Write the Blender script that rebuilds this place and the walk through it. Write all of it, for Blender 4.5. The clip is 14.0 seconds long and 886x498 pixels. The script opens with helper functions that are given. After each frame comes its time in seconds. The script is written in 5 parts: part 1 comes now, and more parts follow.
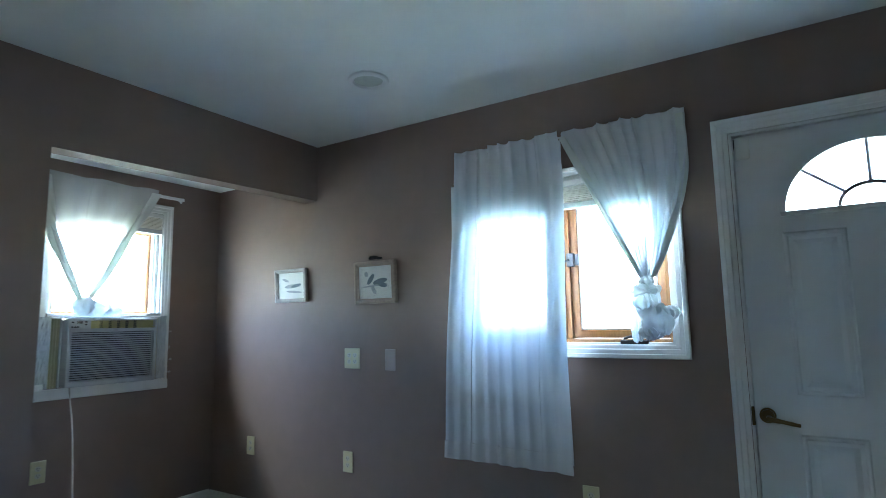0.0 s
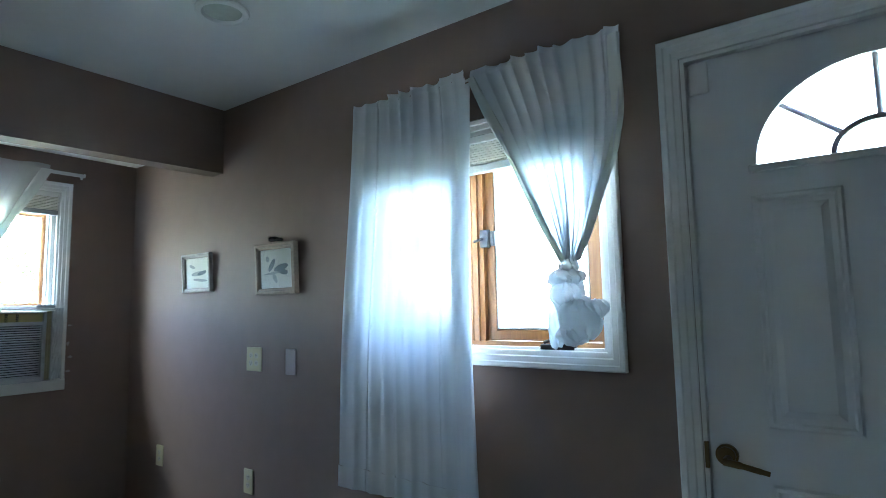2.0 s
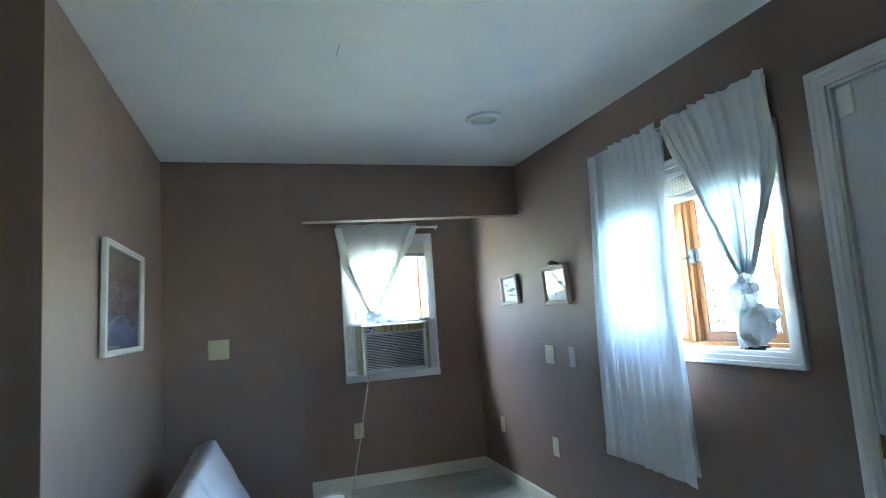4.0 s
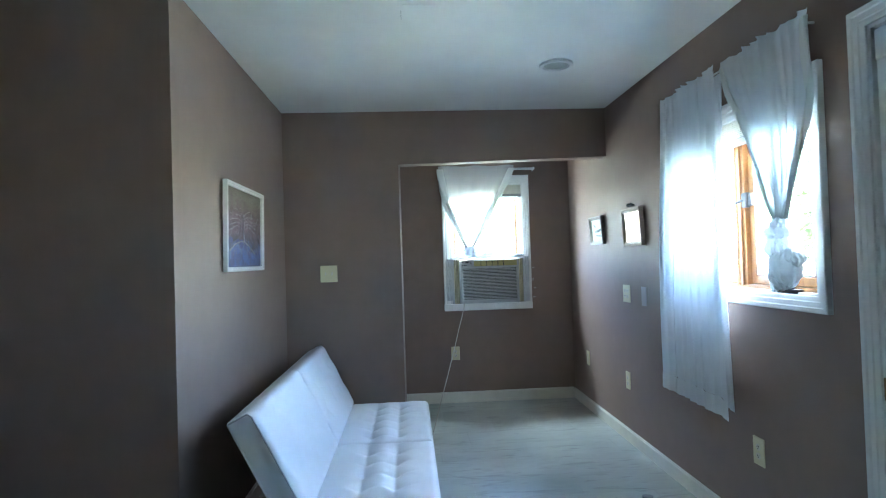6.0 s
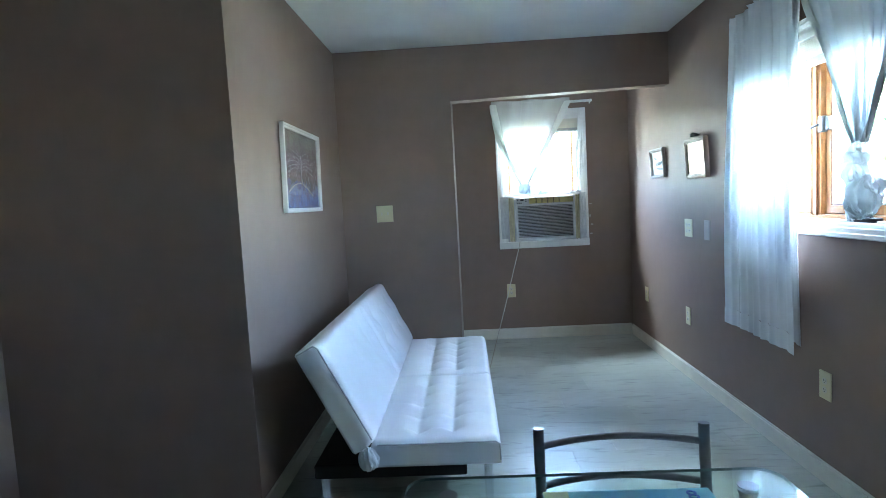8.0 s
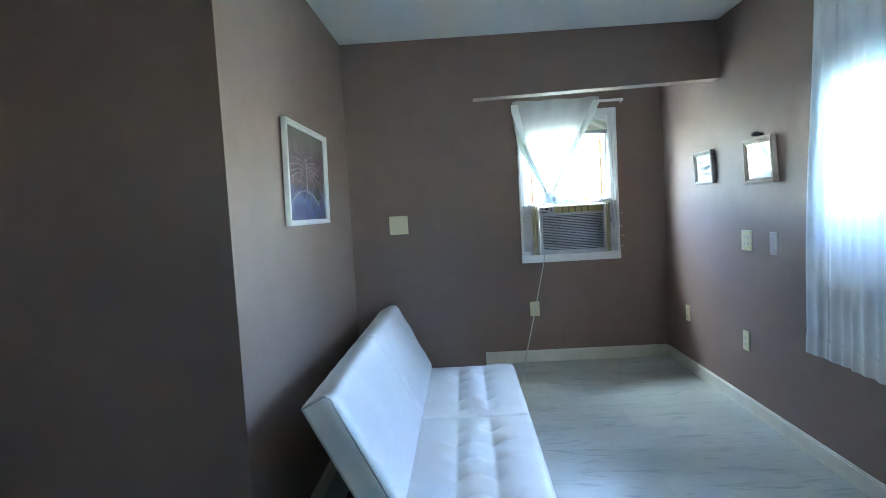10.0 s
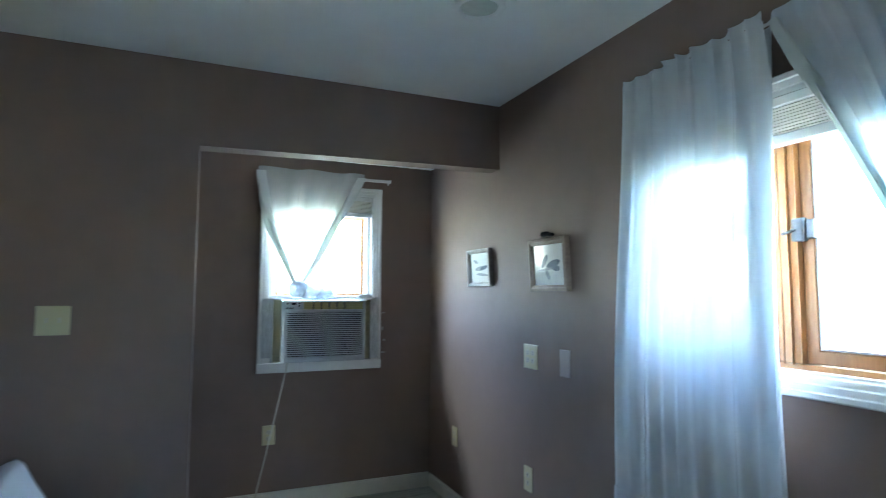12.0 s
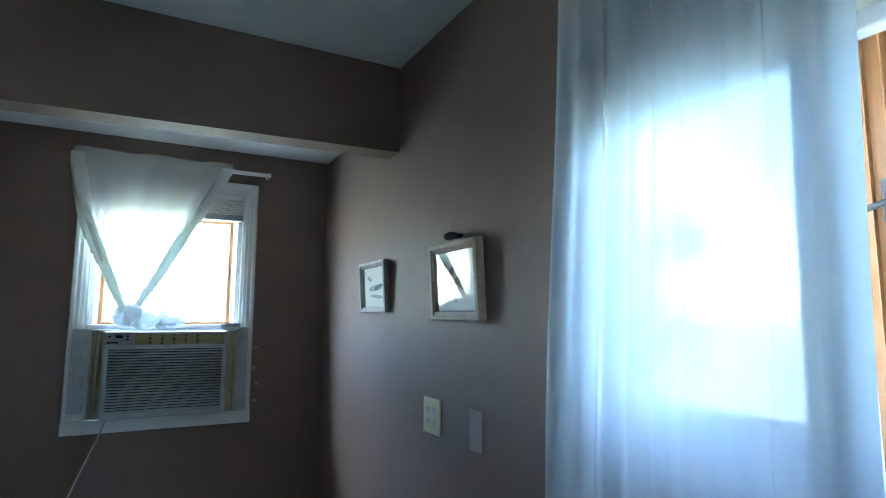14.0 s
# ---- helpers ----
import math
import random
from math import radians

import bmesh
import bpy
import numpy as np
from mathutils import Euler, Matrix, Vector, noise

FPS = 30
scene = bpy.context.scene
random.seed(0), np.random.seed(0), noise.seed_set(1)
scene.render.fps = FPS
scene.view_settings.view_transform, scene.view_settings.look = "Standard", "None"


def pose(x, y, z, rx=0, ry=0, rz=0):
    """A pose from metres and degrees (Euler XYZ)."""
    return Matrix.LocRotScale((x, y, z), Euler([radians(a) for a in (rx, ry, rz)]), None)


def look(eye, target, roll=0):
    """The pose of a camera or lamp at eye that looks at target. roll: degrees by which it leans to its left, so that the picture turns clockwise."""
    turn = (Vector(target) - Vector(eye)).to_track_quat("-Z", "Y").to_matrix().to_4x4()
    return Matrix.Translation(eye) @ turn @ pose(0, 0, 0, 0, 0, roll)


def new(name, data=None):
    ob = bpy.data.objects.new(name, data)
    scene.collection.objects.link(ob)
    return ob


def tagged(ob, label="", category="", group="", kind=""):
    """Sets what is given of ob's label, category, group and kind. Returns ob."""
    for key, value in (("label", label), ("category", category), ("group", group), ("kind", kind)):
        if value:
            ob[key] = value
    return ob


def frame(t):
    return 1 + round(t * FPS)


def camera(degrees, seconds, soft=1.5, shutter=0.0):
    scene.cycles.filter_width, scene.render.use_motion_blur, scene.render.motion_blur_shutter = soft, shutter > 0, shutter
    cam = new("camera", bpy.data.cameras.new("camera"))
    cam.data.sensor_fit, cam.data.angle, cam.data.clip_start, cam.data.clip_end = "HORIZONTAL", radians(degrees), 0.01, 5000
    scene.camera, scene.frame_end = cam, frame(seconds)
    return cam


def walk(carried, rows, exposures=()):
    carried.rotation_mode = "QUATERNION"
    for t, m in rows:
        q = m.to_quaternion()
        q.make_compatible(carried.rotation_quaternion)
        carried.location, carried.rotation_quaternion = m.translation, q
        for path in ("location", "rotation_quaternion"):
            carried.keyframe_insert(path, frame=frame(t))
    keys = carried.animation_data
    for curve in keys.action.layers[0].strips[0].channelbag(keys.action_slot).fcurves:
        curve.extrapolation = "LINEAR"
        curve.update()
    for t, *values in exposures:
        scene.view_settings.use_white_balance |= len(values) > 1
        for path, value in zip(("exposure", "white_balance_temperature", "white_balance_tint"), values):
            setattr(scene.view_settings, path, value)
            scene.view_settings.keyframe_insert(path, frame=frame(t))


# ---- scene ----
cam = camera(76.1, 14.0, soft=0.8, shutter=0.4)
PATH = [
    (0, (0.195, -0.105, 1.261), (-0.880, 1.562, 1.517), -1.0),
    (0.5, (0.121, 0.143, 1.285), (-0.930, 1.828, 1.520), -0.9),
    (1, (0.141, 0.430, 1.285), (-0.920, 2.109, 1.515), -0.9),
    (1.5, (0.247, 0.658, 1.301), (-0.868, 2.305, 1.513), -1.3),
    (2, (0.361, 0.762, 1.300), (-0.824, 2.361, 1.503), -1.1),
    (2.5, (0.600, 0.799, 1.370), (-0.798, 2.218, 1.549), -2.7),
    (3, (0.843, 0.698, 1.352), (-0.847, 1.744, 1.580), -2.7),
    (3.5, (1.092, 0.690, 1.377), (-0.729, 1.481, 1.614), -3.6),
    (6, (1.705, 1.042, 1.323), (-0.291, 1.161, 1.363), -1.8),
    (6.5, (1.702, 1.047, 1.313), (-0.296, 1.118, 1.239), -2.3),
    (7, (1.708, 1.059, 1.304), (-0.288, 1.079, 1.168), -2.9),
    (7.5, (1.709, 1.055, 1.304), (-0.285, 1.027, 1.145), -3.1),
    (8, (1.715, 1.045, 1.306), (-0.277, 0.961, 1.145), -3.1),
    (10.5, (1.001, 0.860, 1.324), (-0.994, 0.800, 1.210), -3.3),
    (11, (0.738, 0.860, 1.329), (-1.258, 0.994, 1.311), -3.2),
    (11.5, (0.492, 0.828, 1.356), (-1.435, 1.354, 1.448), -1.0),
    (12, (0.297, 0.994, 1.368), (-1.534, 1.784, 1.524), 0.2),
    (12.5, (0.148, 1.120, 1.417), (-1.627, 2.022, 1.601), -0.2),
    (13, (-0.051, 1.262, 1.379), (-1.809, 2.187, 1.613), 0.5),
    (13.5, (-0.244, 1.397, 1.396), (-1.993, 2.337, 1.635), 0.6),
    (14, (-0.397, 1.635, 1.384), (-2.147, 2.572, 1.629), 0.2),
]
EXPOSURES = [(0.0, 6.20, 5950, 6), (1.5, 6.05, 6050, 7), (2.3, 6.00, 6100, 6), (3.0, 6.05, 6050, 6), (3.5, 6.30, 6200, 7), (6.0, 6.92, 6000, 7),
             (8.2, 7.05, 6000, 7), (10.5, 7.05, 6000, 7), (11.0, 6.92, 6000, 7), (12.0, 6.32, 6050, 6), (12.5, 6.18, 6000, 5), (14.0, 5.74, 5850, 4)]
walk(cam, [(t, look(eye, target, roll)) for t, eye, target, roll in PATH], EXPOSURES)

# ---- plan, in metres ----
YN, YS, XB, XW = 2.563, 0.128, -2.522, -3.562   # north wall, sofa wall, beam face, alcove wall
XC, YJ, XE, YB = -0.555, 0.979, 2.7, -0.93     # outer corner, alcove side, east wall, back wall
HC, HB, HJ, HA = 2.447, 2.078, 2.048, 2.28    # ceiling, underside of the beam at its two ends, alcove ceiling
TH = 0.16


# ---- world, sun ----
world = bpy.data.worlds.new("sky")
scene.world = world
world.use_nodes = True
wn = world.node_tree.nodes
wn.clear()
sky = wn.new("ShaderNodeTexSky")
sky.sky_type = "NISHITA"
sky.sun_disc = False
SUN_EL, SUN_AZ = 52.0, 150.0
sky.sun_elevation, sky.sun_rotation = radians(SUN_EL), radians(SUN_AZ)
sky.air_density, sky.dust_density, sky.ozone_density = 1.0, 1.0, 1.0
wbg = wn.new("ShaderNodeBackground")
wbg.inputs["Strength"].default_value = 0.15
wout = wn.new("ShaderNodeOutputWorld")
world.node_tree.links.new(sky.outputs["Color"], wbg.inputs["Color"])
world.node_tree.links.new(wbg.outputs["Background"], wout.inputs["Surface"])
sun_data = bpy.data.lights.new("sun", "SUN")
sun_data.energy, sun_data.angle, sun_data.color = 2.6, radians(0.5), (1.0, 0.95, 0.88)
sun = new("sun", sun_data)
sun.matrix_world = look((3.0 * math.sin(radians(SUN_AZ)), 3.0 * math.cos(radians(SUN_AZ)), 3.0 * math.tan(radians(SUN_EL))), (0, 0, 0))



def added_sky_lamp(eye, target, w, h, watts):
    """Unseen area lamp added outside above a window's head, boosting the sky light from above."""
    d = bpy.data.lights.new("added_sky_lamp", "AREA")
    d.shape, d.size, d.size_y, d.energy, d.color = "RECTANGLE", w, h, watts, (0.80, 0.92, 1.0)
    o = new("added_sky_lamp", d)
    o.matrix_world = look(eye, target)


# added lamps, out of view: west for the north wall, north for the floor
added_sky_lamp((XW - 0.30, 1.62, 2.12), (XW + 1.2, 2.45, 0.9), 0.50, 0.16, 0.68)
added_sky_lamp((-0.85, YN + 0.30, 2.06), (-0.95, YN - 1.0, 0.6), 0.95, 0.16, 0.9)


# ---- materials ----
def material(name, colour, rough=0.6, metal=0.0, noise_scale=0.0, amount=0.0, bump=0.0, bump_scale=200.0, second=None, coat=0.0, stretch=(1, 1, 1), spec=0.5, big=0.0, rnd=0.0):
    m = bpy.data.materials.new(name)
    m.use_nodes = True
    nt = m.node_tree
    p = nt.nodes["Principled BSDF"]
    p.inputs["Base Color"].default_value = (*colour, 1)
    p.inputs["Roughness"].default_value = rough
    p.inputs["Metallic"].default_value = metal
    p.inputs["Coat Weight"].default_value = coat
    p.inputs["Specular IOR Level"].default_value = spec
    tc = nt.nodes.new("ShaderNodeTexCoord")
    mp = nt.nodes.new("ShaderNodeMapping")
    mp.inputs["Scale"].default_value = stretch
    nt.links.new(tc.outputs["Object"], mp.inputs["Vector"])
    if amount:
        n = nt.nodes.new("ShaderNodeTexNoise")
        n.inputs["Scale"].default_value = noise_scale
        n.inputs["Detail"].default_value = 6
        n2 = nt.nodes.new("ShaderNodeTexNoise")
        n2.inputs["Scale"].default_value = noise_scale * 0.13
        n2.inputs["Detail"].default_value = 3
        nt.links.new(mp.outputs["Vector"], n.inputs["Vector"])
        nt.links.new(mp.outputs["Vector"], n2.inputs["Vector"])
        mix = nt.nodes.new("ShaderNodeMix")
        mix.data_type = "RGBA"
        b = second or tuple(c * (1 - amount) for c in colour)
        mix.inputs[6].default_value = (*colour, 1)
        mix.inputs[7].default_value = (*b, 1)
        add = nt.nodes.new("ShaderNodeMath")
        add.operation = "MULTIPLY_ADD"
        add.inputs[1].default_value = 0.5 + big
        nt.links.new(n2.outputs["Fac"], add.inputs[0])
        nt.links.new(n.outputs["Fac"], add.inputs[2])
        ramp = nt.nodes.new("ShaderNodeMapRange")
        ramp.inputs["From Min"].default_value = 0.5
        ramp.inputs["From Max"].default_value = 1.1 + big
        nt.links.new(add.outputs[0], ramp.inputs["Value"])
        fac = ramp.outputs["Result"]
        if rnd:
            oi = nt.nodes.new("ShaderNodeObjectInfo")
            ra = nt.nodes.new("ShaderNodeMath")
            ra.operation = "MULTIPLY_ADD"
            ra.inputs[1].default_value = rnd
            nt.links.new(oi.outputs["Random"], ra.inputs[0])
            nt.links.new(fac, ra.inputs[2])
            fac = ra.outputs[0]
        nt.links.new(fac, mix.inputs[0])
        nt.links.new(mix.outputs[2], p.inputs["Base Color"])
        rr = nt.nodes.new("ShaderNodeMapRange")
        rr.inputs["To Min"].default_value = max(0.02, rough - 0.06)
        rr.inputs["To Max"].default_value = min(1, rough + 0.1)
        nt.links.new(n2.outputs["Fac"], rr.inputs["Value"])
        nt.links.new(rr.outputs["Result"], p.inputs["Roughness"])
    if bump:
        bn = nt.nodes.new("ShaderNodeTexNoise")
        bn.inputs["Scale"].default_value = bump_scale
        bn.inputs["Detail"].default_value = 4
        nt.links.new(mp.outputs["Vector"], bn.inputs["Vector"])
        bp = nt.nodes.new("ShaderNodeBump")
        bp.inputs["Strength"].default_value = bump
        bp.inputs["Distance"].default_value = 0.004
        nt.links.new(bn.outputs["Fac"], bp.inputs["Height"])
        nt.links.new(bp.outputs["Normal"], p.inputs["Normal"])
    return m


def glass_material(name, tint=(1, 1, 1), gloss=1.0, rough=0.0):
    """Clear pane: see-through, with a mirror gloss by Fresnel."""
    m = bpy.data.materials.new(name)
    m.use_nodes = True
    nt = m.node_tree
    nt.nodes.clear()
    out = nt.nodes.new("ShaderNodeOutputMaterial")
    tr = nt.nodes.new("ShaderNodeBsdfTransparent")
    tr.inputs["Color"].default_value = (*tint, 1)
    gl = nt.nodes.new("ShaderNodeBsdfGlossy")
    gl.inputs["Roughness"].default_value = rough
    lw = nt.nodes.new("ShaderNodeLayerWeight")
    lw.inputs["Blend"].default_value = 0.5
    pw = nt.nodes.new("ShaderNodeMath")
    pw.operation = "POWER"
    pw.inputs[1].default_value = 4.5
    nt.links.new(lw.outputs["Facing"], pw.inputs[0])
    mu = nt.nodes.new("ShaderNodeMath")
    mu.operation = "MULTIPLY_ADD"
    mu.inputs[1].default_value = 0.9 * min(gloss, 1.0)
    mu.inputs[2].default_value = 0.05 * gloss
    mx = nt.nodes.new("ShaderNodeMixShader")
    nt.links.new(pw.outputs[0], mu.inputs[0])
    nt.links.new(mu.outputs[0], mx.inputs[0])
    nt.links.new(tr.outputs[0], mx.inputs[1])
    nt.links.new(gl.outputs[0], mx.inputs[2])
    nt.links.new(mx.outputs[0], out.inputs["Surface"])
    return m


def sheer_material(name, colour, clear, trans, glow=(0.50, 0.66, 0.82)):
    """Thin woven cloth: part see-through, part translucent, part diffuse."""
    m = bpy.data.materials.new(name)
    m.use_nodes = True
    nt = m.node_tree
    nt.nodes.clear()
    out = nt.nodes.new("ShaderNodeOutputMaterial")
    tr = nt.nodes.new("ShaderNodeBsdfTransparent")
    tl = nt.nodes.new("ShaderNodeBsdfTranslucent")
    df = nt.nodes.new("ShaderNodeBsdfDiffuse")
    tc = nt.nodes.new("ShaderNodeTexCoord")
    n = nt.nodes.new("ShaderNodeTexNoise")
    n.inputs["Scale"].default_value = 40
    n.inputs["Detail"].default_value = 5
    mp = nt.nodes.new("ShaderNodeMapping")
    mp.inputs["Scale"].default_value = (1, 1, 0.12)
    nt.links.new(tc.outputs["Object"], mp.inputs["Vector"])
    nt.links.new(mp.outputs["Vector"], n.inputs["Vector"])
    w = nt.nodes.new("ShaderNodeTexNoise")
    w.inputs["Scale"].default_value = 900
    nt.links.new(tc.outputs["Object"], w.inputs["Vector"])
    mixc = nt.nodes.new("ShaderNodeMix")
    mixc.data_type = "RGBA"
    mixc.inputs[6].default_value = (*colour, 1)
    mixc.inputs[7].default_value = (*(c * 0.86 for c in colour), 1)
    nt.links.new(n.outputs["Fac"], mixc.inputs[0])
    bp = nt.nodes.new("ShaderNodeBump")
    bp.inputs["Strength"].default_value = 0.15
    bp.inputs["Distance"].default_value = 0.002
    nt.links.new(w.outputs["Fac"], bp.inputs["Height"])
    nt.links.new(mixc.outputs[2], df.inputs["Color"])
    tl.inputs["Color"].default_value = (*glow, 1)
    for s in (tl, df):
        nt.links.new(bp.outputs["Normal"], s.inputs["Normal"])
    a = nt.nodes.new("ShaderNodeMixShader")
    a.inputs[0].default_value = trans
    nt.links.new(df.outputs[0], a.inputs[1])
    nt.links.new(tl.outputs[0], a.inputs[2])
    b = nt.nodes.new("ShaderNodeMixShader")
    b.inputs[0].default_value = clear
    nt.links.new(a.outputs[0], b.inputs[1])
    nt.links.new(tr.outputs[0], b.inputs[2])
    nt.links.new(b.outputs[0], out.inputs["Surface"])
    return m


M_WALL = material("mauve_wall_paint", (0.246, 0.178, 0.146), 0.60, noise_scale=9, amount=0.10, bump=0.12, bump_scale=260, spec=0.28)
M_PLAIN = material("pale_back_wall_paint", (0.68, 0.67, 0.63), 0.6, noise_scale=6, amount=0.06, bump=0.1, bump_scale=200)
M_CEIL = material("ceiling_paint", (0.76, 0.77, 0.76), 0.75, noise_scale=6, amount=0.06, bump=0.12, bump_scale=180)
M_TRIM = material("white_trim_paint", (0.78, 0.78, 0.76), 0.35, noise_scale=14, amount=0.07, bump=0.05)
M_DOOR = material("door_paint", (0.74, 0.75, 0.76), 0.42, noise_scale=5, amount=0.06, bump=0.06, bump_scale=320)
M_BASE = material("baseboard_paint", (0.72, 0.71, 0.62), 0.45, noise_scale=10, amount=0.14, bump=0.06)


def floor_material():
    """Whitewashed vinyl: pale blotches with sparse dark streaks that run across the room."""
    m = bpy.data.materials.new("whitewashed_vinyl")
    m.use_nodes = True
    nt = m.node_tree
    p = nt.nodes["Principled BSDF"]
    geo = nt.nodes.new("ShaderNodeNewGeometry")

    def layer(scale, size, detail, distort, lo, hi, turn=0.0):
        mp = nt.nodes.new("ShaderNodeMapping")
        mp.inputs["Scale"].default_value = size
        mp.inputs["Rotation"].default_value = (0, 0, turn)
        nt.links.new(geo.outputs["Position"], mp.inputs["Vector"])
        n = nt.nodes.new("ShaderNodeTexNoise")
        n.inputs["Scale"].default_value = scale
        n.inputs["Detail"].default_value = detail
        n.inputs["Distortion"].default_value = distort
        nt.links.new(mp.outputs["Vector"], n.inputs["Vector"])
        r = nt.nodes.new("ShaderNodeMapRange")
        r.inputs["From Min"].default_value = lo
        r.inputs["From Max"].default_value = hi
        nt.links.new(n.outputs["Fac"], r.inputs["Value"])
        return r.outputs["Result"]

    def blend(a, b, fac):
        mx = nt.nodes.new("ShaderNodeMix")
        mx.data_type = "RGBA"
        nt.links.new(fac, mx.inputs[0])
        if isinstance(a, tuple):
            mx.inputs[6].default_value = (*a, 1)
        else:
            nt.links.new(a, mx.inputs[6])
        mx.inputs[7].default_value = (*b, 1)
        return mx.outputs[2]
    c = blend((0.43, 0.465, 0.425), (0.31, 0.34, 0.305), layer(2.2, (1.3, 0.8, 1), 5, 0.4, 0.35, 0.7))
    c = blend(c, (0.36, 0.385, 0.345), layer(9, (4, 0.9, 1), 6, 0.6, 0.48, 0.72, 0.10))
    c = blend(c, (0.15, 0.165, 0.15), layer(4, (5.5, 0.9, 1), 7, 1.3, 0.56, 0.80, 0.14))
    oi = nt.nodes.new("ShaderNodeObjectInfo")
    h = nt.nodes.new("ShaderNodeHueSaturation")
    v = nt.nodes.new("ShaderNodeMapRange")
    v.inputs["To Min"].default_value = 0.93
    v.inputs["To Max"].default_value = 1.07
    nt.links.new(oi.outputs["Random"], v.inputs["Value"])
    nt.links.new(v.outputs["Result"], h.inputs["Value"])
    nt.links.new(c, h.inputs["Color"])
    nt.links.new(h.outputs["Color"], p.inputs["Base Color"])
    p.inputs["Roughness"].default_value = 0.30
    return m


M_FLOOR = floor_material()
M_GAP = material("joint", (0.40, 0.40, 0.38), 0.8)
M_PINE = material("varnished_pine", (0.40, 0.185, 0.065), 0.35, noise_scale=16, amount=0.4, stretch=(6, 6, 0.7), second=(0.24, 0.10, 0.035), bump=0.08)
M_GLASS = glass_material("window_glass", (0.97, 0.985, 0.98))
M_PICGLASS = glass_material("picture_glass", gloss=0.9)
M_SHEER = sheer_material("white_sheer", (0.86, 0.87, 0.88), 0.03, 0.11)
M_SHEER_DENSE = sheer_material("white_sheer_gathered", (0.86, 0.87, 0.88), 0.0, 0.44, (0.74, 0.78, 0.80))
M_SHEER_W = sheer_material("ivory_voile", (0.84, 0.85, 0.82), 0.38, 0.30, (0.70, 0.74, 0.72))
M_SHEER_EDGE = sheer_material("white_sheer_folded", (0.84, 0.86, 0.83), 0.0, 0.25, (0.66, 0.72, 0.68))
M_BLIND = sheer_material("cellular_shade", (0.80, 0.78, 0.70), 0.0, 0.08, (0.72, 0.68, 0.56))
M_RAIL = material("grey_rail", (0.42, 0.43, 0.44), 0.5)
M_LEATHER = material("white_faux_leather", (0.80, 0.81, 0.83), 0.33, noise_scale=5, amount=0.07, bump=0.22, bump_scale=420, coat=0.15)
M_SEAM = material("grey_stitching", (0.42, 0.44, 0.46), 0.6)
M_CHROME = material("chrome", (0.75, 0.76, 0.78), 0.12, 1.0)
M_STEEL = material("satin_steel", (0.25, 0.26, 0.28), 0.28, 1.0, noise_scale=30, amount=0.15)
M_BRASS = material("antique_brass", (0.22, 0.15, 0.07), 0.32, 1.0, noise_scale=30, amount=0.3)
M_BLACK = material("black_fabric", (0.012, 0.012, 0.013), 0.8)
M_DARK = material("dark_bronze", (0.035, 0.028, 0.03), 0.4, 0.3)
M_ACW = material("grey_white_plastic", (0.50, 0.53, 0.55), 0.42, noise_scale=12, amount=0.10)
# near-black that paints the shade inside the air conditioner's openings
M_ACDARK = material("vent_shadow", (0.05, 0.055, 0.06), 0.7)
M_ACYEL = material("yellow_plastic", (0.60, 0.55, 0.24), 0.5, noise_scale=20, amount=0.2)
M_CREAM = material("cream_accordion", (0.64, 0.60, 0.40), 0.5, noise_scale=12, amount=0.15)
M_TAPE = material("silver_tape", (0.55, 0.58, 0.60), 0.28, 0.7, noise_scale=20, amount=0.2, bump=0.6, bump_scale=60)
M_IVORY = material("ivory_plate", (0.62, 0.56, 0.35), 0.35)
M_IVORY2 = material("pale_plate", (0.60, 0.56, 0.46), 0.35)
M_TAUPE = material("painted_plate", (0.38, 0.31, 0.28), 0.4)
M_SLOT = material("slot", (0.05, 0.045, 0.04), 0.7)
M_FRAMEW = material("weathered_wood_frame", (0.36, 0.27, 0.21), 0.6, noise_scale=24, amount=0.35, stretch=(3, 3, 3), bump=0.15, bump_scale=120)
M_FRAMEG = material("grey_wood_frame", (0.46, 0.42, 0.39), 0.55, noise_scale=24, amount=0.3, bump=0.12, bump_scale=120)
M_PAPER = material("print_paper", (0.74, 0.74, 0.70), 0.8, noise_scale=14, amount=0.08)
M_INK = material("blue_grey_ink", (0.20, 0.25, 0.29), 0.8, noise_scale=60, amount=0.5)
M_INK2 = material("pale_ink", (0.45, 0.48, 0.49), 0.8, noise_scale=60, amount=0.4)
M_WHITEF = material("white_frame", (0.66, 0.65, 0.63), 0.4, noise_scale=20, amount=0.06)
M_CORD = material("white_cord", (0.44, 0.42, 0.36), 0.5)
M_BLUE = material("blue_print", (0.10, 0.33, 0.50), 0.35, noise_scale=8, amount=0.4, second=(0.20, 0.45, 0.40))
M_DISPLAY = material("black_display", (0.015, 0.015, 0.02), 0.2)
M_TABLEGLASS = glass_material("table_glass", (0.90, 0.965, 0.95))
M_GEDGE = material("glass_edge", (0.24, 0.33, 0.32), 0.15, spec=0.8)


